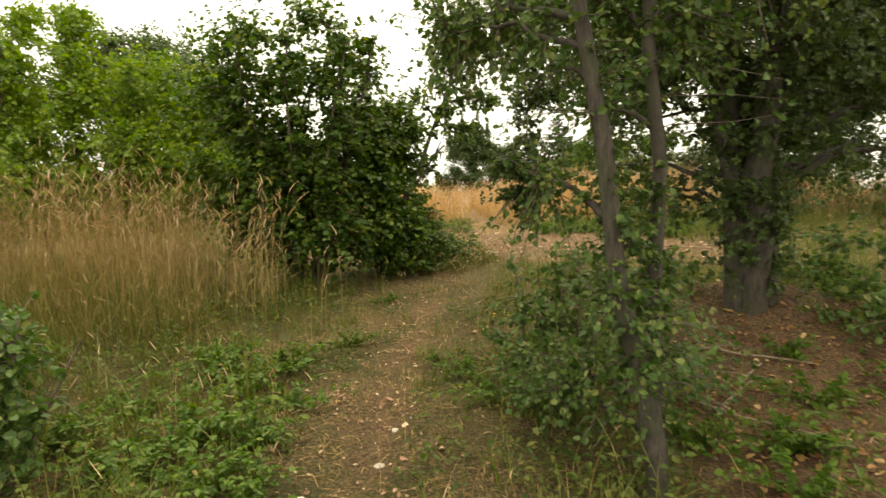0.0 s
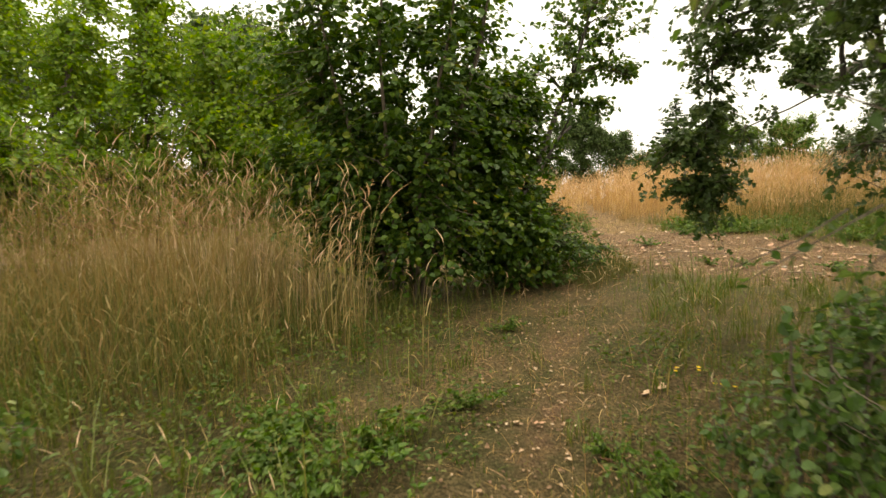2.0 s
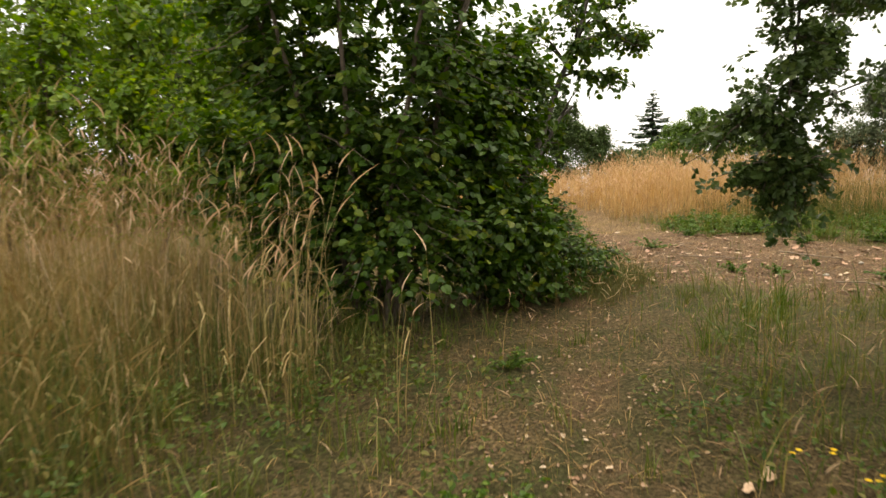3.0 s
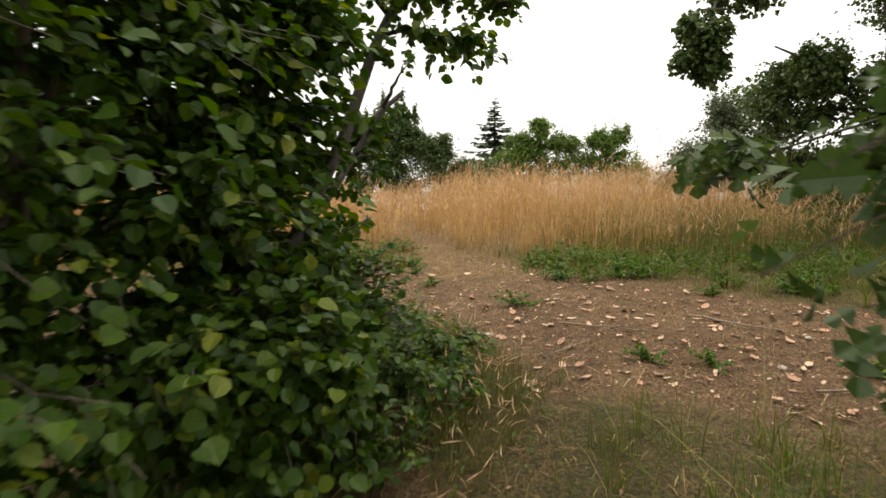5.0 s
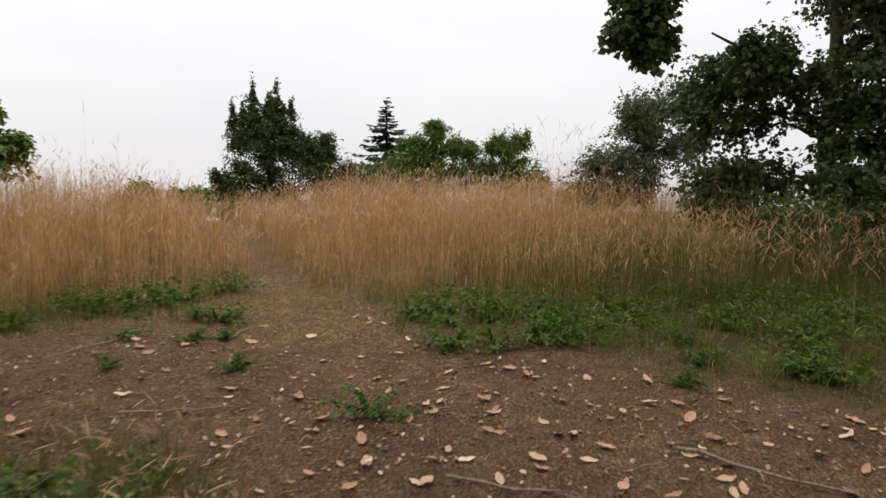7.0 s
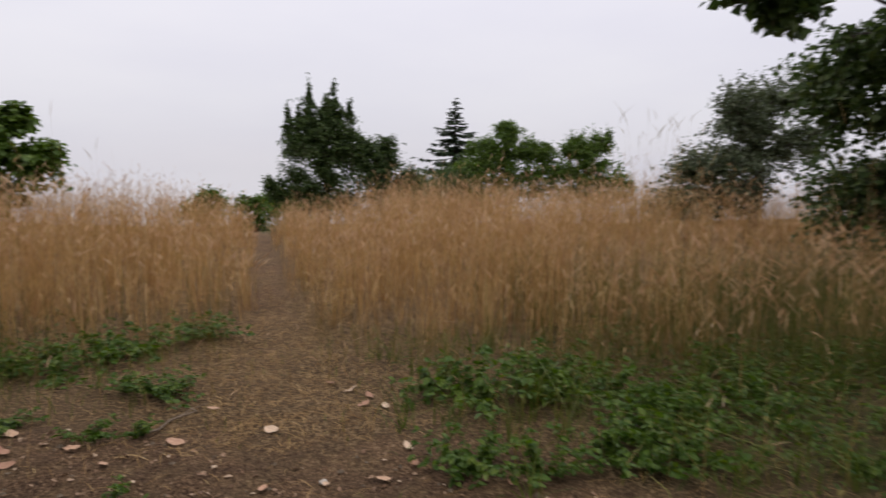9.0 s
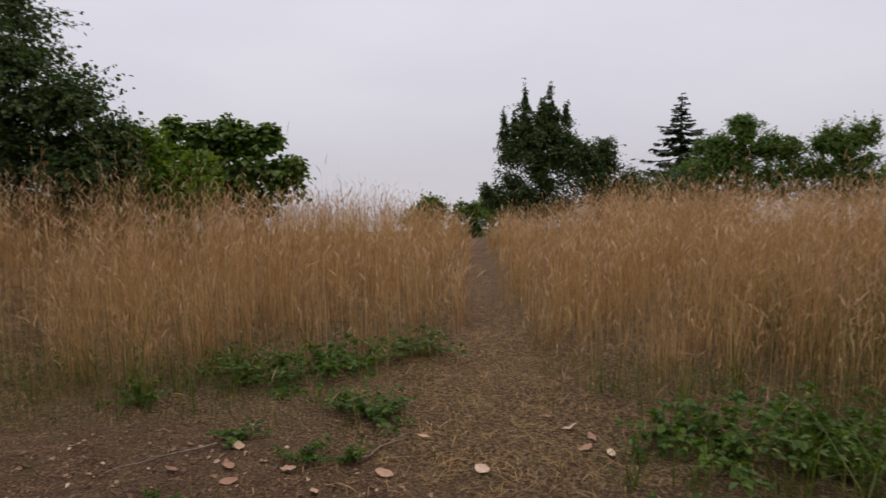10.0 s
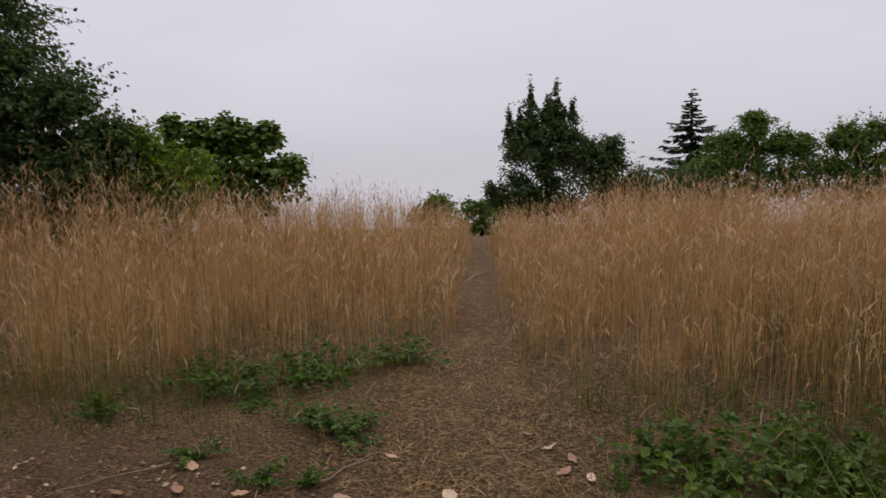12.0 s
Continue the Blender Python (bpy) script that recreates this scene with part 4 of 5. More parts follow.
plant("ground_ivy_bush", "low green bush at the oak's foot", "bush", (3.9, 4.6, 0.0),
      [[(3.9 + 0.1 * i, 4.6, -0.05, 0.012), (3.9 + 0.25 * i, 4.7, 0.5, 0.005)] for i in (-2, 0, 2)],
      [(3.9, 4.4, 0.25, 0.5, 0.5, 0.3, 1.0), (2.5, 5.6, 0.3, 0.5, 0.5, 0.35, 0.8), (4.6, 6.0, 0.4, 0.8, 0.6, 0.5, 1.0)], 420, 7, 0.06, "round", SHADE_LEAF, TWIG, 0.35, stray=0.3)

# trees round the far edge of the field
def far_tree(name, label, x, y, blobs, twigs, size, foliage, trunk_h, r=0.12, shape="kite", per=9, **more):
    z = float(height(np.array(x), np.array(y)))
    more = {"broad": 1.5, **more}
    return plant(name, label, "tree", (x, y, z), [[(x, y, z - 0.1, r), (x + 0.1, y, z + trunk_h * 0.5, r * 0.8), (x, y + 0.1, z + trunk_h, r * 0.25)]],
                 blobs, twigs, per, size, shape, foliage, BARK, 0.6, **more)


def spikes(x0, x1, y, z, n, share):
    """Slim upright leaders that rise out of a crown and break its outline."""
    return [(float(x), y + float(rng.normal(0, 0.15)), z + float(rng.uniform(-0.25, 0.15)), 0.07, 0.09, float(rng.uniform(0.7, 1.05)), share) for x in np.linspace(x0, x1, n) + rng.normal(0, 0.06, n)]


far_tree("spire_tree", "dark upright tree with several spiky leaders", 4.6, 30.0,
         [(4.6, 30, 0.8, 1.35, 1.0, 0.9, 1.6), (4.55, 30, 1.9, 1.25, 0.9, 0.9, 1.6), (4.55, 30, 2.5, 0.9, 0.8, 0.65, 0.9), (5.25, 30, 2.3, 0.6, 0.6, 0.8, 0.7), (3.8, 30, 2.1, 0.5, 0.6, 0.8, 0.6), (4.85, 30, 3.05, 0.35, 0.35, 0.5, 0.25), (4.2, 30, 3.0, 0.22, 0.3, 0.6, 0.2), (3.2, 29.9, 0.75, 0.4, 0.4, 0.45, 0.3), (2.95, 29.8, 1.1, 0.18, 0.2, 0.25, 0.07)]
         + spikes(3.6, 5.5, 30.0, 2.75, 7, 0.15) + [(4.24, 30, 3.2, 0.07, 0.09, 1.0, 0.16), (5.0, 30, 3.15, 0.08, 0.09, 0.95, 0.16)],
         4600, 0.075, FAR_LEAF, 3.2, stray=0.1, gaps=0.1)
far_tree("round_shrub", "dark rounded shrub beside the spire tree", 6.5, 30.5, [(6.3, 30.5, 0.9, 1.15, 1.0, 1.2, 1.0), (6.3, 30.5, 1.9, 0.75, 0.7, 0.6, 0.5), (7.2, 30.5, 0.9, 0.7, 0.7, 0.8, 0.5), (5.7, 30.4, 2.1, 0.4, 0.4, 0.5, 0.2)] + spikes(6.0, 6.9, 30.5, 1.6, 4, 0.06), 2600, 0.075, FAR_LEAF, 1.6, gaps=0.1)
far_tree("broadleaf_tree", "mid-green rounded broadleaf tree", 12.2, 34.0, [(11.3, 34, 1.1, 1.4, 1.1, 1.2, 1.0), (12.9, 34, 1.2, 1.6, 1.2, 1.2, 1.2), (12.2, 34, 2.4, 0.9, 1.0, 0.7, 0.7), (12.0, 34, 2.95, 0.45, 0.5, 0.35, 0.25), (11.1, 34, 2.05, 0.7, 0.6, 0.6, 0.4), (13.5, 34, 2.0, 0.7, 0.6, 0.5, 0.4), (10.2, 33.5, 0.9, 0.9, 0.9, 0.9, 0.6)], 3800, 0.085, MID_LEAF, 2.8, gaps=0.1, stray=0.2)
far_tree("broadleaf_tree", "loose light green tree with airy outline", 15.2, 33.5, [(14.6, 33.5, 1.0, 1.2, 1.0, 1.1, 0.9), (15.9, 33.5, 1.0, 1.0, 1.0, 1.1, 0.8), (15.2, 33.5, 2.2, 0.75, 0.8, 0.7, 0.5), (16.0, 33.5, 2.3, 0.4, 0.5, 0.6, 0.2), (14.5, 33.5, 2.2, 0.4, 0.5, 0.5, 0.2), (16.9, 33.4, 0.6, 0.5, 0.6, 0.6, 0.3)] + spikes(14.6, 16.1, 33.5, 2.1, 5, 0.05), 2700, 0.085, MID_LEAF, 2.6, gaps=0.25, stray=0.25)
far_tree("round_shrub", "low dark shrub between the distant trees", 8.8, 32.5, [(8.3, 32.3, 0.6, 0.9, 0.9, 0.8, 0.8), (9.3, 32.8, 0.8, 0.9, 0.8, 0.8, 0.8)], 1300, 0.08, FAR_LEAF, 0.9, stray=0.25)
far_tree("dark_tree", "large dark tree at the field's edge", -5.8, 21.5, [(-5.8, 21.5, 2.0, 2.3, 1.9, 2.0, 1.8), (-6.4, 21.5, 4.4, 2.0, 1.8, 1.6, 1.5), (-4.0, 21.5, 1.7, 1.1, 1.1, 1.2, 0.9), (-4.6, 21.5, 3.0, 1.1, 1.0, 0.9, 0.8), (-3.4, 21.5, 2.3, 0.4, 0.5, 0.6, 0.25)], 6800, 0.085, FAR_LEAF, 4.5, 0.18, gaps=0.25, stray=0.2)
far_tree("fig_tree", "bright green tree with large lobed leaves", -2.2, 24.5, [(-3.3, 24.5, 1.5, 1.1, 1.0, 0.9, 0.9), (-2.0, 24.5, 1.5, 1.1, 0.9, 0.9, 1.1), (-1.15, 24.5, 1.75, 0.3, 0.4, 0.3, 0.25), (-1.7, 24.5, 2.4, 0.3, 0.4, 0.35, 0.22), (-2.4, 24.5, 2.45, 0.45, 0.5, 0.45, 0.4), (-3.1, 24.5, 2.35, 0.35, 0.4, 0.4, 0.3), (-3.7, 24.5, 2.5, 0.2, 0.3, 0.5, 0.18)], 1700, 0.12, MID_LEAF, 2.2, shape="round", per=7, broad=1.0, gaps=0.45, flat=0.3, upright=1.5)
far_tree("pale_bush", "light green bush in front of the dark trees", -3.6, 22.0, [(-3.1, 22, 1.3, 1.2, 0.8, 0.75, 1.0), (-3.0, 22, 2.1, 0.45, 0.5, 0.45, 0.3), (-2.2, 22, 1.5, 0.5, 0.5, 0.5, 0.3)], 1700, 0.07, LIGHT_LEAF, 1.3)
for x, y, label in ((0.2, 43.0, "small distant green bush beyond the trail"), (2.6, 44.0, "round distant green bush beyond the trail"), (4.4, 42.0, "low distant green bush beyond the trail")):
    z = float(height(np.array(x), np.array(y)))
    far_tree("distant_bush", label, x, y, [(x, y, z + 1.0, 1.2, 1.0, 0.9, 1.0), (x + 0.4, y, z + 1.6, 0.7, 0.6, 0.5, 0.4)], 420, 0.16, MID_LEAF, 1.5, stray=0.25)
far_tree("willow_bush", "grey-green airy willow bush", 12.6, 21.5, [(11.7, 21.5, 1.3, 1.2, 1.0, 0.9, 1.0), (13.4, 21.8, 2.4, 1.2, 0.9, 1.3, 1.1), (12.1, 21.5, 2.5, 0.6, 0.6, 0.9, 0.6), (11.0, 21.4, 1.4, 0.4, 0.4, 0.35, 0.2), (10.9, 21.5, 0.8, 0.9, 0.8, 0.5, 0.5)], 3000, 0.075, GREY_LEAF, 2.6, gaps=0.45)
plant("field_oak", "wide dark oak overhanging the field's edge", "tree", (11.4, 15.9, 0.0),
      [[(11.4, 15.9, -0.1, 0.17), (11.3, 15.9, 1.4, 0.14), (11.1, 15.8, 2.8, 0.1), (11.2, 16.0, 5.6, 0.05)],
       [(11.15, 15.85, 4.3, 0.05), (9.0, 15.0, 6.2, 0.035), (7.0, 14.5, 5.4, 0.018), (6.3, 14.3, 3.4, 0.007)],
       [(11.1, 15.8, 1.8, 0.06), (9.9, 15.9, 2.9, 0.04), (8.9, 16.1, 3.3, 0.015)]],
      # This row's last three blobs: unseen crown, added to shade the verge.
      [(12.8, 15.2, 4.5, 1.9, 1.9, 1.4, 2.2), (10.3, 17.2, 2.6, 0.9, 1.0, 0.8, 1.1), (9.8, 15.95, 3.0, 0.5, 0.6, 0.5, 0.7), (12.2, 15.6, 4.6, 1.6, 1.4, 1.2, 2.0), (11.4, 15.2, 2.5, 1.3, 1.2, 0.8, 1.7), (10.4, 16.9, 1.1, 1.1, 0.9, 0.8, 1.1), (11.0, 14.9, 1.3, 1.1, 0.9, 0.9, 1.4), (12.6, 15.0, 3.3, 1.1, 1.0, 0.6, 1.0), (10.8, 13.6, 6.0, 2.6, 2.2, 1.1, 3.0), (8.9, 15.0, 7.2, 1.8, 1.6, 0.8, 1.6), (13.2, 12.6, 4.6, 2.2, 2.0, 1.4, 2.2),
       (6.15, 14.3, 3.05, 0.4, 0.33, 0.3, 0.3), (6.3, 14.3, 2.62, 0.22, 0.22, 0.28, 0.2), (5.8, 14.3, 2.75, 0.16, 0.18, 0.16, 0.1), (7.0, 14.5, 3.75, 0.6, 0.5, 0.3, 0.3)],
      10500, 9, 0.092, "kite", OAK, BARK, 0.7, gaps=0.55, broad=1.6, stray=0.15)
plant("bramble_thicket", "dark low bramble thicket under the oak", "bush", (9.9, 14.4, 0.0),
      [[(9.9 + 0.5 * i, 14.4 - 0.2 * i, -0.05, 0.015), (9.9 + 0.7 * i, 14.5 - 0.2 * i, 0.8, 0.005)] for i in (-1, 0, 1, 2, 3)],
      [(9.5, 14.7, 0.65, 1.1, 0.7, 0.6, 1.0), (11.0, 13.6, 0.7, 1.2, 0.8, 0.75, 1.0), (12.6, 13.0, 0.8, 1.2, 0.8, 0.9, 0.9)], 900, 8, 0.075, "oval", SHADE_LEAF, TWIG, 0.5, stray=0.3, broad=1.3)


def fir(x, y, tall):
    z = float(height(np.array(x), np.array(y)))
    top = holder("fir_tree", (x, y, z), "dark pointed fir tree behind the broadleaf trees", "tree")
    wood, need = Heap(), Heap()
    tubes(wood, np.array([[(0, 0, 0), (0, 0, tall * 0.5), (0, 0, tall)]], float), np.array([[0.13, 0.08, 0.01]]), 8)
    for lvl in np.arange(0.12, 0.985, 0.035):
        m = 8
        a = rng.uniform(0, 6.28) + np.arange(m) * 6.28 / m
        L = (1 - lvl) * tall * 0.56 * rng.uniform(0.35, 1.2, m) + 0.05
        d = np.stack([np.cos(a), np.sin(a), np.full(m, 0.05)], 1)
        s = np.linspace(0, 1, 5)
        P = np.stack([np.zeros(m), np.zeros(m), lvl * tall + rng.normal(0, 0.12, m)], 1)[:, None] + d[:, None] * (L[:, None] * s)[..., None]
        P[..., 2] += L[:, None] * (-0.35 * s + 0.3 * s ** 2)
        tubes(wood, P, np.broadcast_to(np.linspace(0.018, 0.004, 5), (m, 5)).copy(), 4)
        per = 44
        u = np.repeat(rng.uniform(0.1, 1, (m, per)), 1)
        who = np.repeat(np.arange(m), per)
        at = P[who, 0] + (P[who, 4] - P[who, 0]) * u[:, None]
        at[:, 2] = np.array([np.interp(uu, s, P[w, :, 2]) for uu, w in zip(u, who)])
        side = np.cross(d[who], [0, 0, 1.0]) * rng.choice([-1, 1], len(who))[:, None]
        leaves(need, at, side + d[who] * 0.9 + rng.normal(0, 0.2, (len(who), 3)) - [0, 0, 0.25], np.array([0, 0, 1.0]) + rng.normal(0, 0.3, (len(who), 3)), rng.uniform(0.2, 0.5, len(who)) * (1.2 - lvl), "kite", broad=0.8)
    part("trunk", wood.mesh("trunk", [BARK], True), top)
    part("needles", need.mesh("needles", [FIR]), top)


fir(10.6, 36.0, 5.3)


# ---- small things on the ground ----
def object_tint(name, stops, rough=0.6, thin=0.0):
    m, nt, bsdf, out = shader(name)
    info = nt.nodes.new("ShaderNodeObjectInfo")
    col = ramp(nt, info.outputs["Random"], stops)
    col = mixed(nt, col, ramp(nt, noise_of(nt, 70.0, 5, 0.7), [(0.35, (0.6, 0.52, 0.45)), (0.65, (1.15, 1.12, 1.08))]), 0.7, "MULTIPLY")
    nt.links.new(col, bsdf.inputs["Base Color"])
    bsdf.inputs["Roughness"].default_value = rough
    relief(nt, bsdf, noise_of(nt, 120.0, 4), 0.4, 0.004)
    return m


LITTER = object_tint("dry_fallen_leaf", [(0.0, (0.22, 0.11, 0.055)), (0.3, (0.38, 0.20, 0.12)), (0.65, (0.46, 0.30, 0.19)), (1.0, (0.58, 0.44, 0.31))])
STONE = object_tint("pale_stone", [(0.0, (0.30, 0.265, 0.22)), (1.0, (0.55, 0.51, 0.45))], 0.85)
YELLOW = blade_material("yellow_petal", [(0.0, (0.75, 0.48, 0.02)), (1.0, (0.85, 0.62, 0.04))], 0.3, 0.5)


def fallen_leaf_mesh(k):
    """A dry oval leaf, curled along its length and cupped across it."""
    bm = bmesh.new()
    r = np.random.default_rng(40 + k)
    curl, cup = r.uniform(0.1, 0.5), r.uniform(0.2, 0.7)
    rows = []
    for i, u in enumerate(np.linspace(0, 1, 6)):
        w = 0.26 * math.sin(math.pi * min(1, u * 0.92 + 0.06)) ** 0.8 * (1 + 0.12 * r.normal())
        z = curl * (u - 0.5) ** 2 + 0.04 * r.normal()
        rows.append([bm.verts.new((u - 0.5, j * w, max(0, z + cup * (j * w) ** 2 * 2.4) + 0.03)) for j in (-1, 0, 1)])
    for a, b in zip(rows, rows[1:]):
        for j in (0, 1):
            bm.faces.new((a[j], a[j + 1], b[j + 1], b[j]))
    me = bpy.data.meshes.new("fallen_leaf")
    bm.to_mesh(me)
    bm.free()
    me.materials.append(LITTER)
    return me


leaf_meshes = [fallen_leaf_mesh(k) for k in range(7)]


def fallen_leaf(x, y, size):
    ob = new("fallen_leaf", leaf_meshes[int(rng.integers(7))])
    z = float(height(np.array(x), np.array(y)))
    ob.matrix_basis = pose(x, y, z + 0.012, rng.normal(0, 9), rng.normal(0, 9), rng.uniform(0, 360)) @ Matrix.Diagonal((size, size, size, 1))
    return tagged(ob, "dry curled tan leaf lying on the soil", "leaf", "fallen leaves on the soil")


for x, y, size in ((1.39, 14.02, 0.1), (2.68, 14.09, 0.12), (1.69, 14.98, 0.1), (3.24, 14.3, 0.11), (3.36, 14.24, 0.09), (2.19, 14.0, 0.1), (3.09, 14.79, 0.07), (3.3, 14.45, 0.09), (3.2, 14.6, 0.09),
                   (1.35, 14.55, 0.09), (2.35, 14.45, 0.08), (1.1, 14.0, 0.08), (1.7, 14.0, 0.08),
                   (3.07, 12.27, 0.08), (3.29, 12.0, 0.09), (3.18, 11.3, 0.08), (3.9, 10.9, 0.09), (0.15, 5.36, 0.09), (0.97, 5.78, 0.12), (0.85, 5.7, 0.1), (-0.65, 3.47, 0.07), (0.03, 4.18, 0.07), (-0.3, 4.27, 0.06), (0.775, 8.69, 0.06)):
    fallen_leaf(x, y, size)
lx, ly = scatter(2100, 0.2, 7.5, 8.6, 14.6, lambda x, y: 0.75 * smooth(0.45, 0.9, bare(x, y)) * (0.3 + 0.7 * smooth(14.2, 12.5, y)) * (0.3 + 0.7 * smooth(1.2, 2.4, x)))
for x, y in list(zip(lx, ly))[:290]:
    fallen_leaf(float(x), float(y), float(0.045 + 0.075 * rng.random() ** 1.6))
lx, ly = scatter(90, -0.6, 1.2, 2.5, 8.4, lambda x, y: 0.45 * np.exp(-((x - trail_x(y)) / 0.4) ** 2))
for x, y in zip(lx, ly):
    fallen_leaf(float(x), float(y), float(rng.uniform(0.035, 0.07)))

# crumbled litter, too small to count
PALE_LITTER = blade_material("bleached_leaf_scrap", [(0.0, (0.11, 0.06, 0.032)), (0.4, (0.21, 0.12, 0.07)), (0.8, (0.36, 0.235, 0.15)), (1.0, (0.54, 0.41, 0.29))], 0.1, 0.6)
for n, box, share, size, mat, label in ((15000, (0.0, 8.5, 8.4, 15.0), lambda x, y: 0.45 * smooth(0.4, 0.9, bare(x, y)), (0.012, 0.04), PALE_LITTER, "pale crumbled leaf scraps on the bare soil"),
                                        (3200, (1.6, 5.6, 1.2, 6.6), lambda x, y: 0.75 * smooth(0.3, 0.7, bare(x, y)), (0.025, 0.07), DEAD, "brown leaf litter under the oak"),
                                        (9000, (-1.2, 1.8, 1.5, 8.8), lambda x, y: 0.5 * np.exp(-((x - trail_x(y)) / 0.5) ** 2), (0.01, 0.035), PALE_LITTER, "leaf scraps trodden into the trail")):
    h = Heap()
    x, y = scatter(n, *box, share)
    leaves(h, np.stack([x, y, height(x, y) + 0.012], 1), rng.normal(0, 1, (len(x), 3)) * (1, 1, 0.25), np.array([0, 0, 1.0]) + rng.normal(0, 0.3, (len(x), 3)), rng.uniform(*size, len(x)), "oval", 0, broad=1.2)
    stuff("leaf_litter", h, [mat], label, "litter")
h = Heap()
x, y = scatter(20000, -0.8, 8.5, 2.0, 16.0, lambda x, y: 0.5 * smooth(0.35, 0.8, bare(x, y)))
a = rng.uniform(0, 6.28, len(x))
r = 0.004 + 0.018 * rng.random(len(x)) ** 3
crumb = np.array([(1, 0, 0), (0, 1, 0), (-1, 0, 0), (0, -1, 0), (0, 0, 0.7)])
v = np.stack([x, y, height(x, y) + 0.004], 1)[:, None] + r[:, None, None] * (crumb[None] * rng.uniform(0.6, 1.3, (len(x), 5, 1)))
h.put(v, [[0, 1, 4], [1, 2, 4], [2, 3, 4], [3, 0, 4]])
stuff("soil_crumbs", h, [object_tint("grey_grit", [(0.0, (0.10, 0.072, 0.046)), (1.0, (0.14, 0.105, 0.07))], 0.9)], "fine grit and soil crumbs on the path", "grit")


def stone(x, y, size):
    bm = bmesh.new()
    bmesh.ops.create_icosphere(bm, subdivisions=2, radius=size)
    for v in bm.verts:
        v.co *= 1 + 0.35 * noise.noise(v.co * (2.2 / size) + Vector((x, y, 0)))
        v.co.z *= 0.6
    me = bpy.data.meshes.new("stone")
    bm.to_mesh(me)
    bm.free()
    me.materials.append(STONE)
    ob = new("stone", me)
    ob.matrix_basis = pose(x, y, float(height(np.array(x), np.array(y))) + size * 0.25, 0, 0, rng.uniform(0, 360))
    tagged(ob, "small pale stone lying on the path", "stone", "stones on the path")


for x, y, size in ((-0.05, 3.2, 0.03), (0.05, 3.65, 0.022), (-0.42, 2.9, 0.026), (2.06, 11.4, 0.04), (1.98, 11.47, 0.03), (2.14, 11.36, 0.028), (3.7, 9.9, 0.03), (4.4, 10.4, 0.026), (2.9, 13.4, 0.02)):
    stone(x, y, size)


DRY_TWIG = bark_material("bleached_twig_bark", (0.1, 0.068, 0.044), (0.34, 0.26, 0.185), 60.0)


def fallen_twig(a, b, r):
    n = 7
    s = np.linspace(0, 1, n)
    p = np.array(a)[None] * (1 - s)[:, None] + np.array(b)[None] * s[:, None]
    p = p + np.concatenate([rng.normal(0, 0.018, (n, 2))], 1)
    z = height(p[:, 0], p[:, 1]) + r + 0.012 + np.abs(rng.normal(0, 0.006, n))
    base = np.array([p[0, 0], p[0, 1], float(z[0])])
    pts = np.concatenate([p, z[:, None]], 1) - base
    top = holder("fallen_twig", base, "thin dry brown twig lying on the soil", "twig", "twigs on the soil")
    h = Heap()
    tubes(h, pts[None], np.linspace(r, r * 0.5, n)[None], 6)
    part("stem", h.mesh("stem", [DRY_TWIG], True), top)
    h = Heap()
    tip = pts[4] + np.array([0.08 * rng.normal(), 0.08 * rng.normal(), 0.02])
    tubes(h, np.stack([pts[3], (pts[3] + tip) / 2 + (0, 0, 0.01), tip])[None], np.array([[r * 0.6, r * 0.45, r * 0.25]]), 5)
    part("side_shoot", h.mesh("side_shoot", [DRY_TWIG], True), top)


for a, b, r in (((2.75, 11.45), (3.4, 10.75), 0.008), ((3.9, 11.2), (4.25, 10.55), 0.011), ((1.35, 12.7), (1.95, 12.65), 0.008), ((2.3, 10.6), (2.75, 10.9), 0.006), ((3.0, 12.1), (3.2, 12.35), 0.005),
                ((4.8, 10.3), (5.6, 9.7), 0.012), ((2.05, 14.15), (2.25, 14.45), 0.007), ((1.2, 14.3), (0.75, 13.95), 0.006), ((3.5, 9.4), (4.1, 9.15), 0.009), ((1.9, 3.4), (2.6, 4.1), 0.014), ((2.4, 2.9), (1.7, 3.9), 0.011), ((2.2, 4.6), (3.0, 4.0), 0.012)):
    fallen_twig(a, b, r)


def weed_plant(name, label, stalks, tall, size, lobes):
    """A low tuft: arching stems from one root, each with pairs of toothed leaflets."""
    top = holder(name, (0, 0, 0), label, "weed", "weeds on the bare ground")
    stem, leaf = Heap(), Heap()
    a = rng.uniform(0, 6.28, stalks)
    out = rng.uniform(0.25, 1.35, stalks)
    d = np.stack([np.cos(a), np.sin(a), np.zeros(stalks)], 1)
    s = np.linspace(0, 1, 5)
    L = tall * rng.uniform(0.6, 1.2, stalks)
    P = d[:, None] * (out * L)[:, None, None] * s[None, :, None] + np.array([0, 0, 1.0]) * (L[:, None] * (0.85 * s - 0.38 * out[:, None] * s ** 2))[..., None]
    tubes(stem, P, np.broadcast_to(np.linspace(0.0022, 0.001, 5), (stalks, 5)).copy(), 4)
    for q in (1, 2, 3, 4):
        for side in (-1, 0, 1):
            for _ in range(lobes):
                cross = np.stack([-d[:, 1], d[:, 0], np.zeros(stalks)], 1) * side
                leaves(leaf, P[:, q] + rng.normal(0, 0.006, (stalks, 3)), d * 0.7 + cross * 1.2 + rng.normal(0, 0.35, (stalks, 3)), np.array([0, 0, 1.0]) + rng.normal(0, 0.4, (stalks, 3)), size * rng.uniform(0.35, 1.3, stalks), "oval", 0, broad=1.2)
    part("stem", stem.mesh("stem", [WEED]), top, kind="stuff")
    part("foliage", leaf.mesh("foliage", [WEED]), top, kind="stuff")
    return top


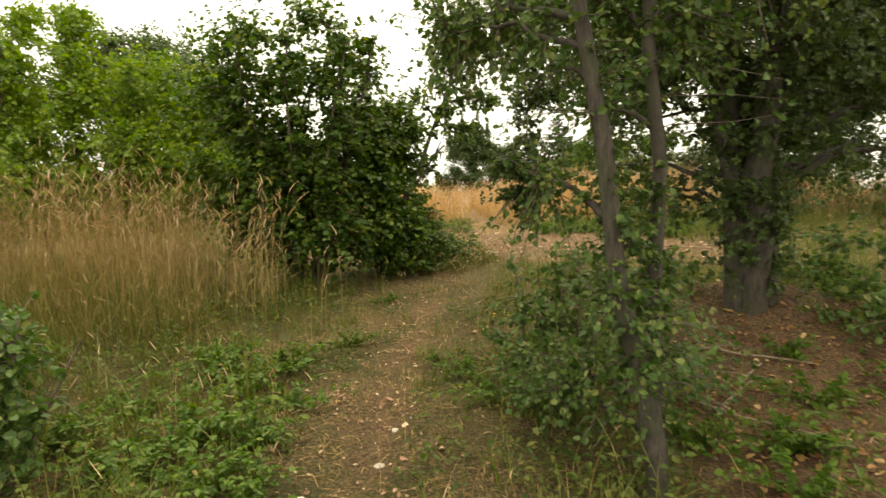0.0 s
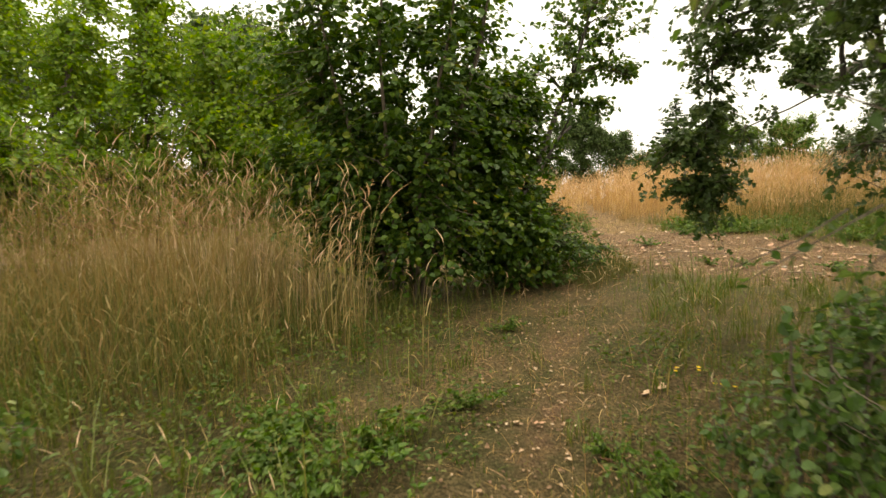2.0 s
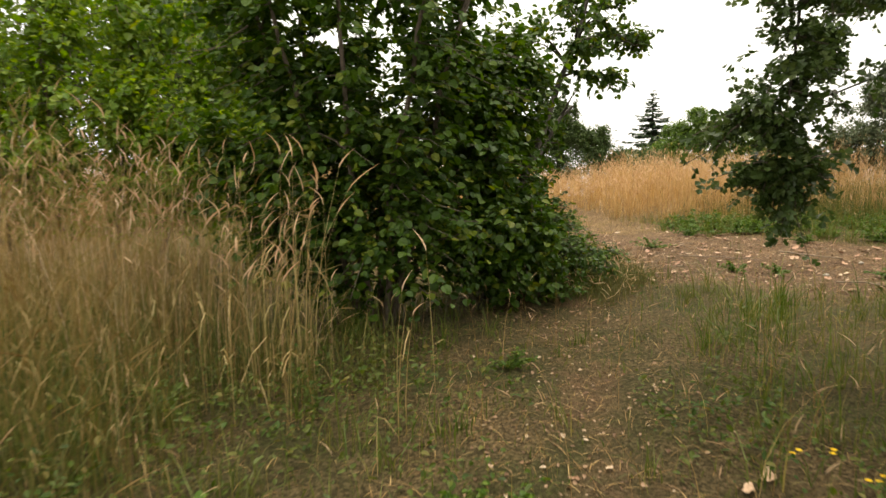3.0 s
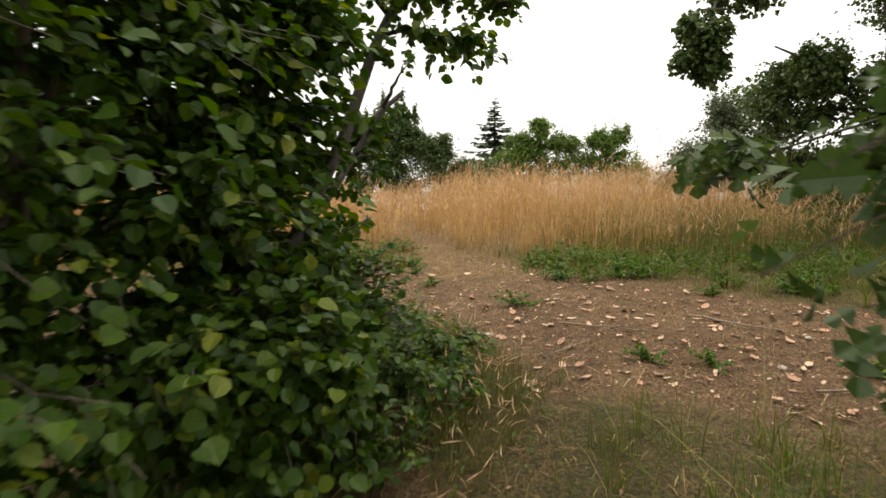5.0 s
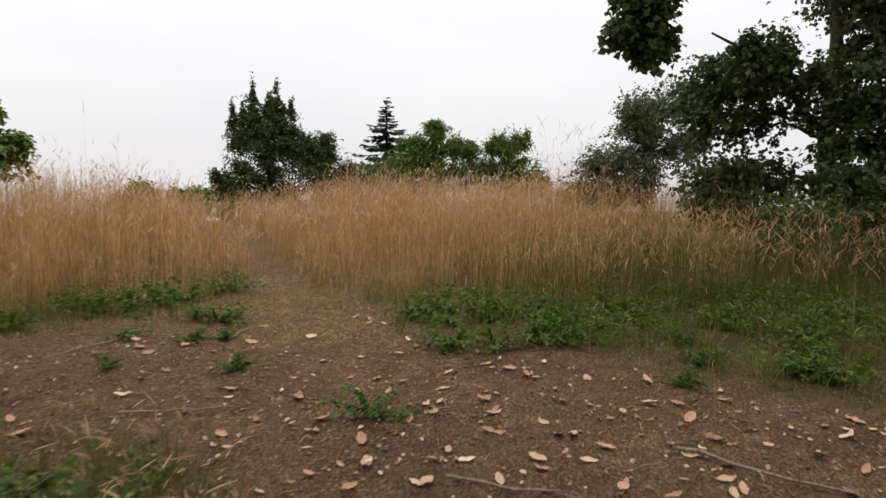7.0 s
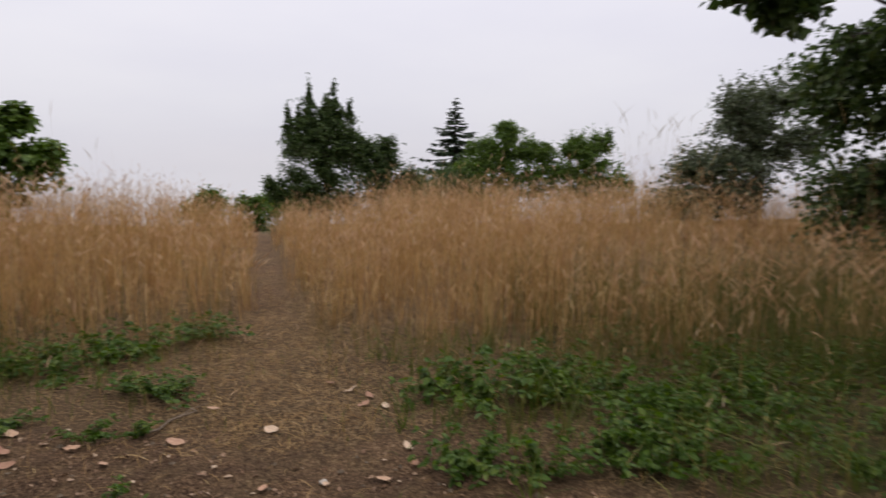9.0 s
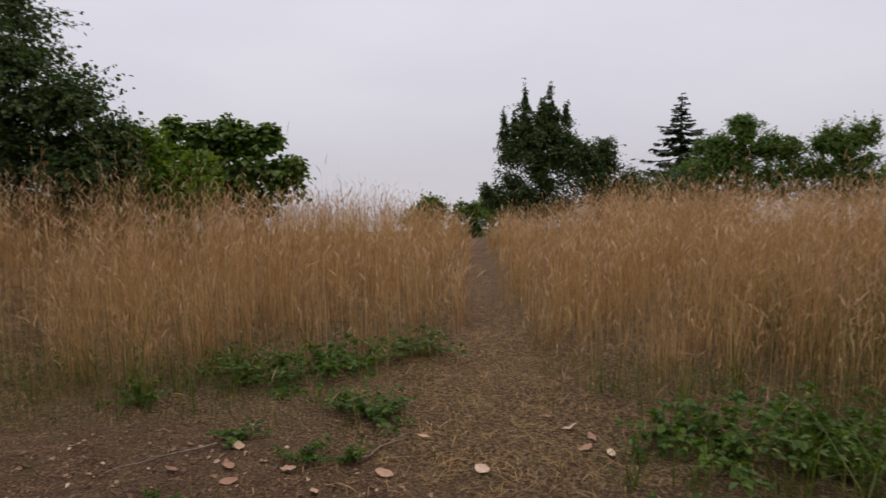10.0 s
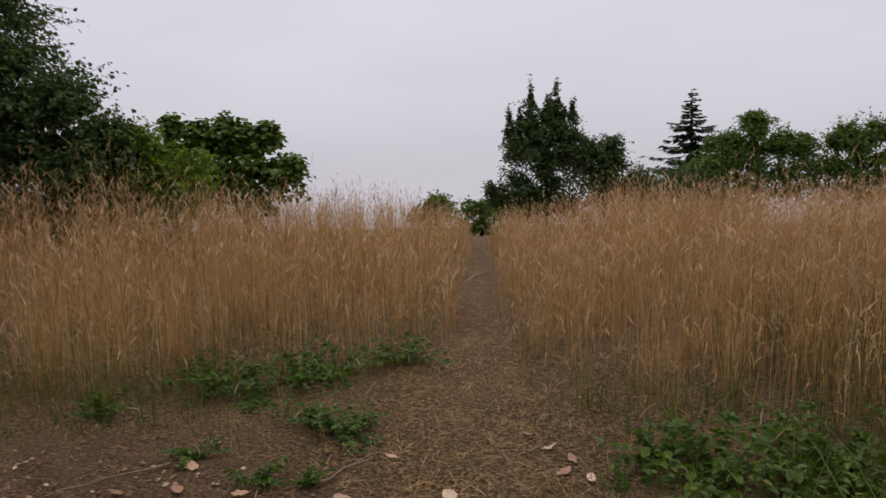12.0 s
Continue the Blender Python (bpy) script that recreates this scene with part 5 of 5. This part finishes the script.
tufts = [weed_plant("weed_tuft", "bright green leafy weed tuft growing from dry soil", 18, 0.25, 0.038, 2), weed_plant("weed_tuft", "bright green leafy weed tuft growing from dry soil", 28, 0.3, 0.04, 2), weed_plant("weed_tuft", "small green weed tuft on the bare path", 12, 0.15, 0.03, 2)]
at_field_mouth = [(3.95, 14.15, 1, 1.3), (4.35, 14.0, 1, 1.1), (3.75, 14.45, 0, 1.0), (4.6, 14.4, 1, 1.2), (4.9, 13.6, 1, 1.0), (5.4, 13.3, 0, 1.1), (3.63, 13.3, 1, 0.9), (3.9, 13.1, 0, 1.0), (4.3, 13.2, 0, 1.0), (5.0, 12.2, 2, 1.1)]
at_west_bank = [(2.0, 14.72, 1, 0.75), (1.8, 14.85, 0, 0.7), (1.3, 15.35, 0, 1.0), (2.15, 16.1, 1, 1.0), (1.75, 15.85, 1, 1.0), (0.75, 15.75, 1, 0.9), (0.4, 15.0, 0, 0.9), (1.0, 15.4, 1, 1.1), (1.5, 15.6, 0, 1.2), (2.0, 14.15, 2, 0.8), (1.75, 14.1, 2, 0.9), (1.3, 14.4, 2, 0.8)]
on_bare_soil = [(2.66, 12.3, 0, 0.75), (2.95, 10.35, 2, 1.1), (3.3, 10.1, 2, 0.9), (1.5, 11.9, 2, 0.9), (2.0, 13.3, 2, 1.0), (1.2, 13.6, 2, 0.8), (4.2, 9.6, 2, 1.1)]
by_first_bend = [(-0.75, 3.6, 1, 0.8), (-0.6, 4.2, 0, 0.9), (-0.9, 3.1, 1, 0.8), (0.45, 4.9, 2, 0.9), (-0.25, 5.6, 0, 0.7), (0.1, 7.3, 2, 0.9), (-1.3, 5.2, 1, 1.0), (-1.6, 4.3, 1, 0.9), (-1.1, 3.7, 1, 1.2), (-1.4, 3.3, 1, 1.1), (-0.95, 4.5, 1, 1.1), (-1.25, 4.8, 0, 1.2), (-0.7, 5.0, 0, 1.1), (-1.9, 3.8, 1, 1.1), (-0.65, 2.9, 0, 0.9), (0.75, 3.9, 1, 0.9), (0.6, 4.5, 0, 0.9)]
under_hazel = [(0.4, 9.9, 1, 1.1), (0.9, 9.8, 0, 1.0), (1.0, 10.5, 1, 1.0), (0.6, 10.9, 1, 1.0), (1.1, 11.2, 0, 1.0), (0.9, 9.3, 0, 1.1), (1.3, 10.2, 0, 0.9), (1.45, 10.8, 0, 0.8)]
by_oak = [(2.1, 3.0, 1, 0.9), (2.6, 3.5, 0, 1.1), (3.4, 3.6, 1, 1.0), (1.8, 2.5, 0, 1.0), (4.1, 5.2, 1, 1.3), (2.9, 4.2, 2, 1.2), (1.6, 3.1, 1, 0.9)]
for x, y, k, s in at_field_mouth + at_west_bank + on_bare_soil + by_first_bend + under_hazel + by_oak:
    turn = pose(x, y, float(height(np.array(x), np.array(y))), rng.normal(0, 5), rng.normal(0, 5), rng.uniform(0, 360))
    copy_thing(tufts[k], turn @ Matrix.Diagonal((s * rng.uniform(0.8, 1.3), s * rng.uniform(0.8, 1.3), s, 1)))
wx, wy = scatter(70, 4.4, 8.2, 11.3, 14.4, lambda x, y: 0.6 * (1 - smooth(0.2, 0.6, bare(x, y))))
for x, y in zip(wx, wy):
    copy_thing(tufts[int(rng.integers(3))], pose(float(x), float(y), float(height(x, y)), 0, 0, rng.uniform(0, 360)) @ Matrix.Scale(float(rng.uniform(0.7, 1.2)), 4))
for k, (x, y) in enumerate(((5.8, 13.9), (0.2, 10.4), (4.6, 11.9))):
    tufts[k].location = (x, y, float(height(np.array(x), np.array(y))))


def yellow_flower(x, y, tall):
    z = float(height(np.array(x), np.array(y)))
    top = holder("yellow_flower", (x, y, z), "small yellow wildflower beside the trail", "flower", "yellow flowers")
    for k in range(4):
        h = Heap()
        a = rng.uniform(0, 6.28)
        tip = np.array([0.07 * math.cos(a), 0.07 * math.sin(a), tall * rng.uniform(0.7, 1.1)])
        tubes(h, np.stack([np.zeros(3), tip * (0.4, 0.4, 0.6), tip])[None], np.array([[0.002, 0.0016, 0.001]]), 4)
        part("stem", h.mesh("stem", [WEED]), top)
        h = Heap()
        n = 11
        b = np.arange(n) * 2 * np.pi / n
        leaves(h, np.repeat(tip[None], n, 0), np.stack([np.cos(b), np.sin(b), np.full(n, 0.2)], 1), np.tile([0, 0, 1.0], (n, 1)), np.full(n, 0.014), "oval")
        part("bloom", h.mesh("bloom", [YELLOW]), top, "bright yellow petals")


for x, y, tall in ((1.1, 5.7, 0.16), (1.22, 5.45, 0.14), (-0.95, 2.55, 0.12)):
    yellow_flower(x, y, tall)
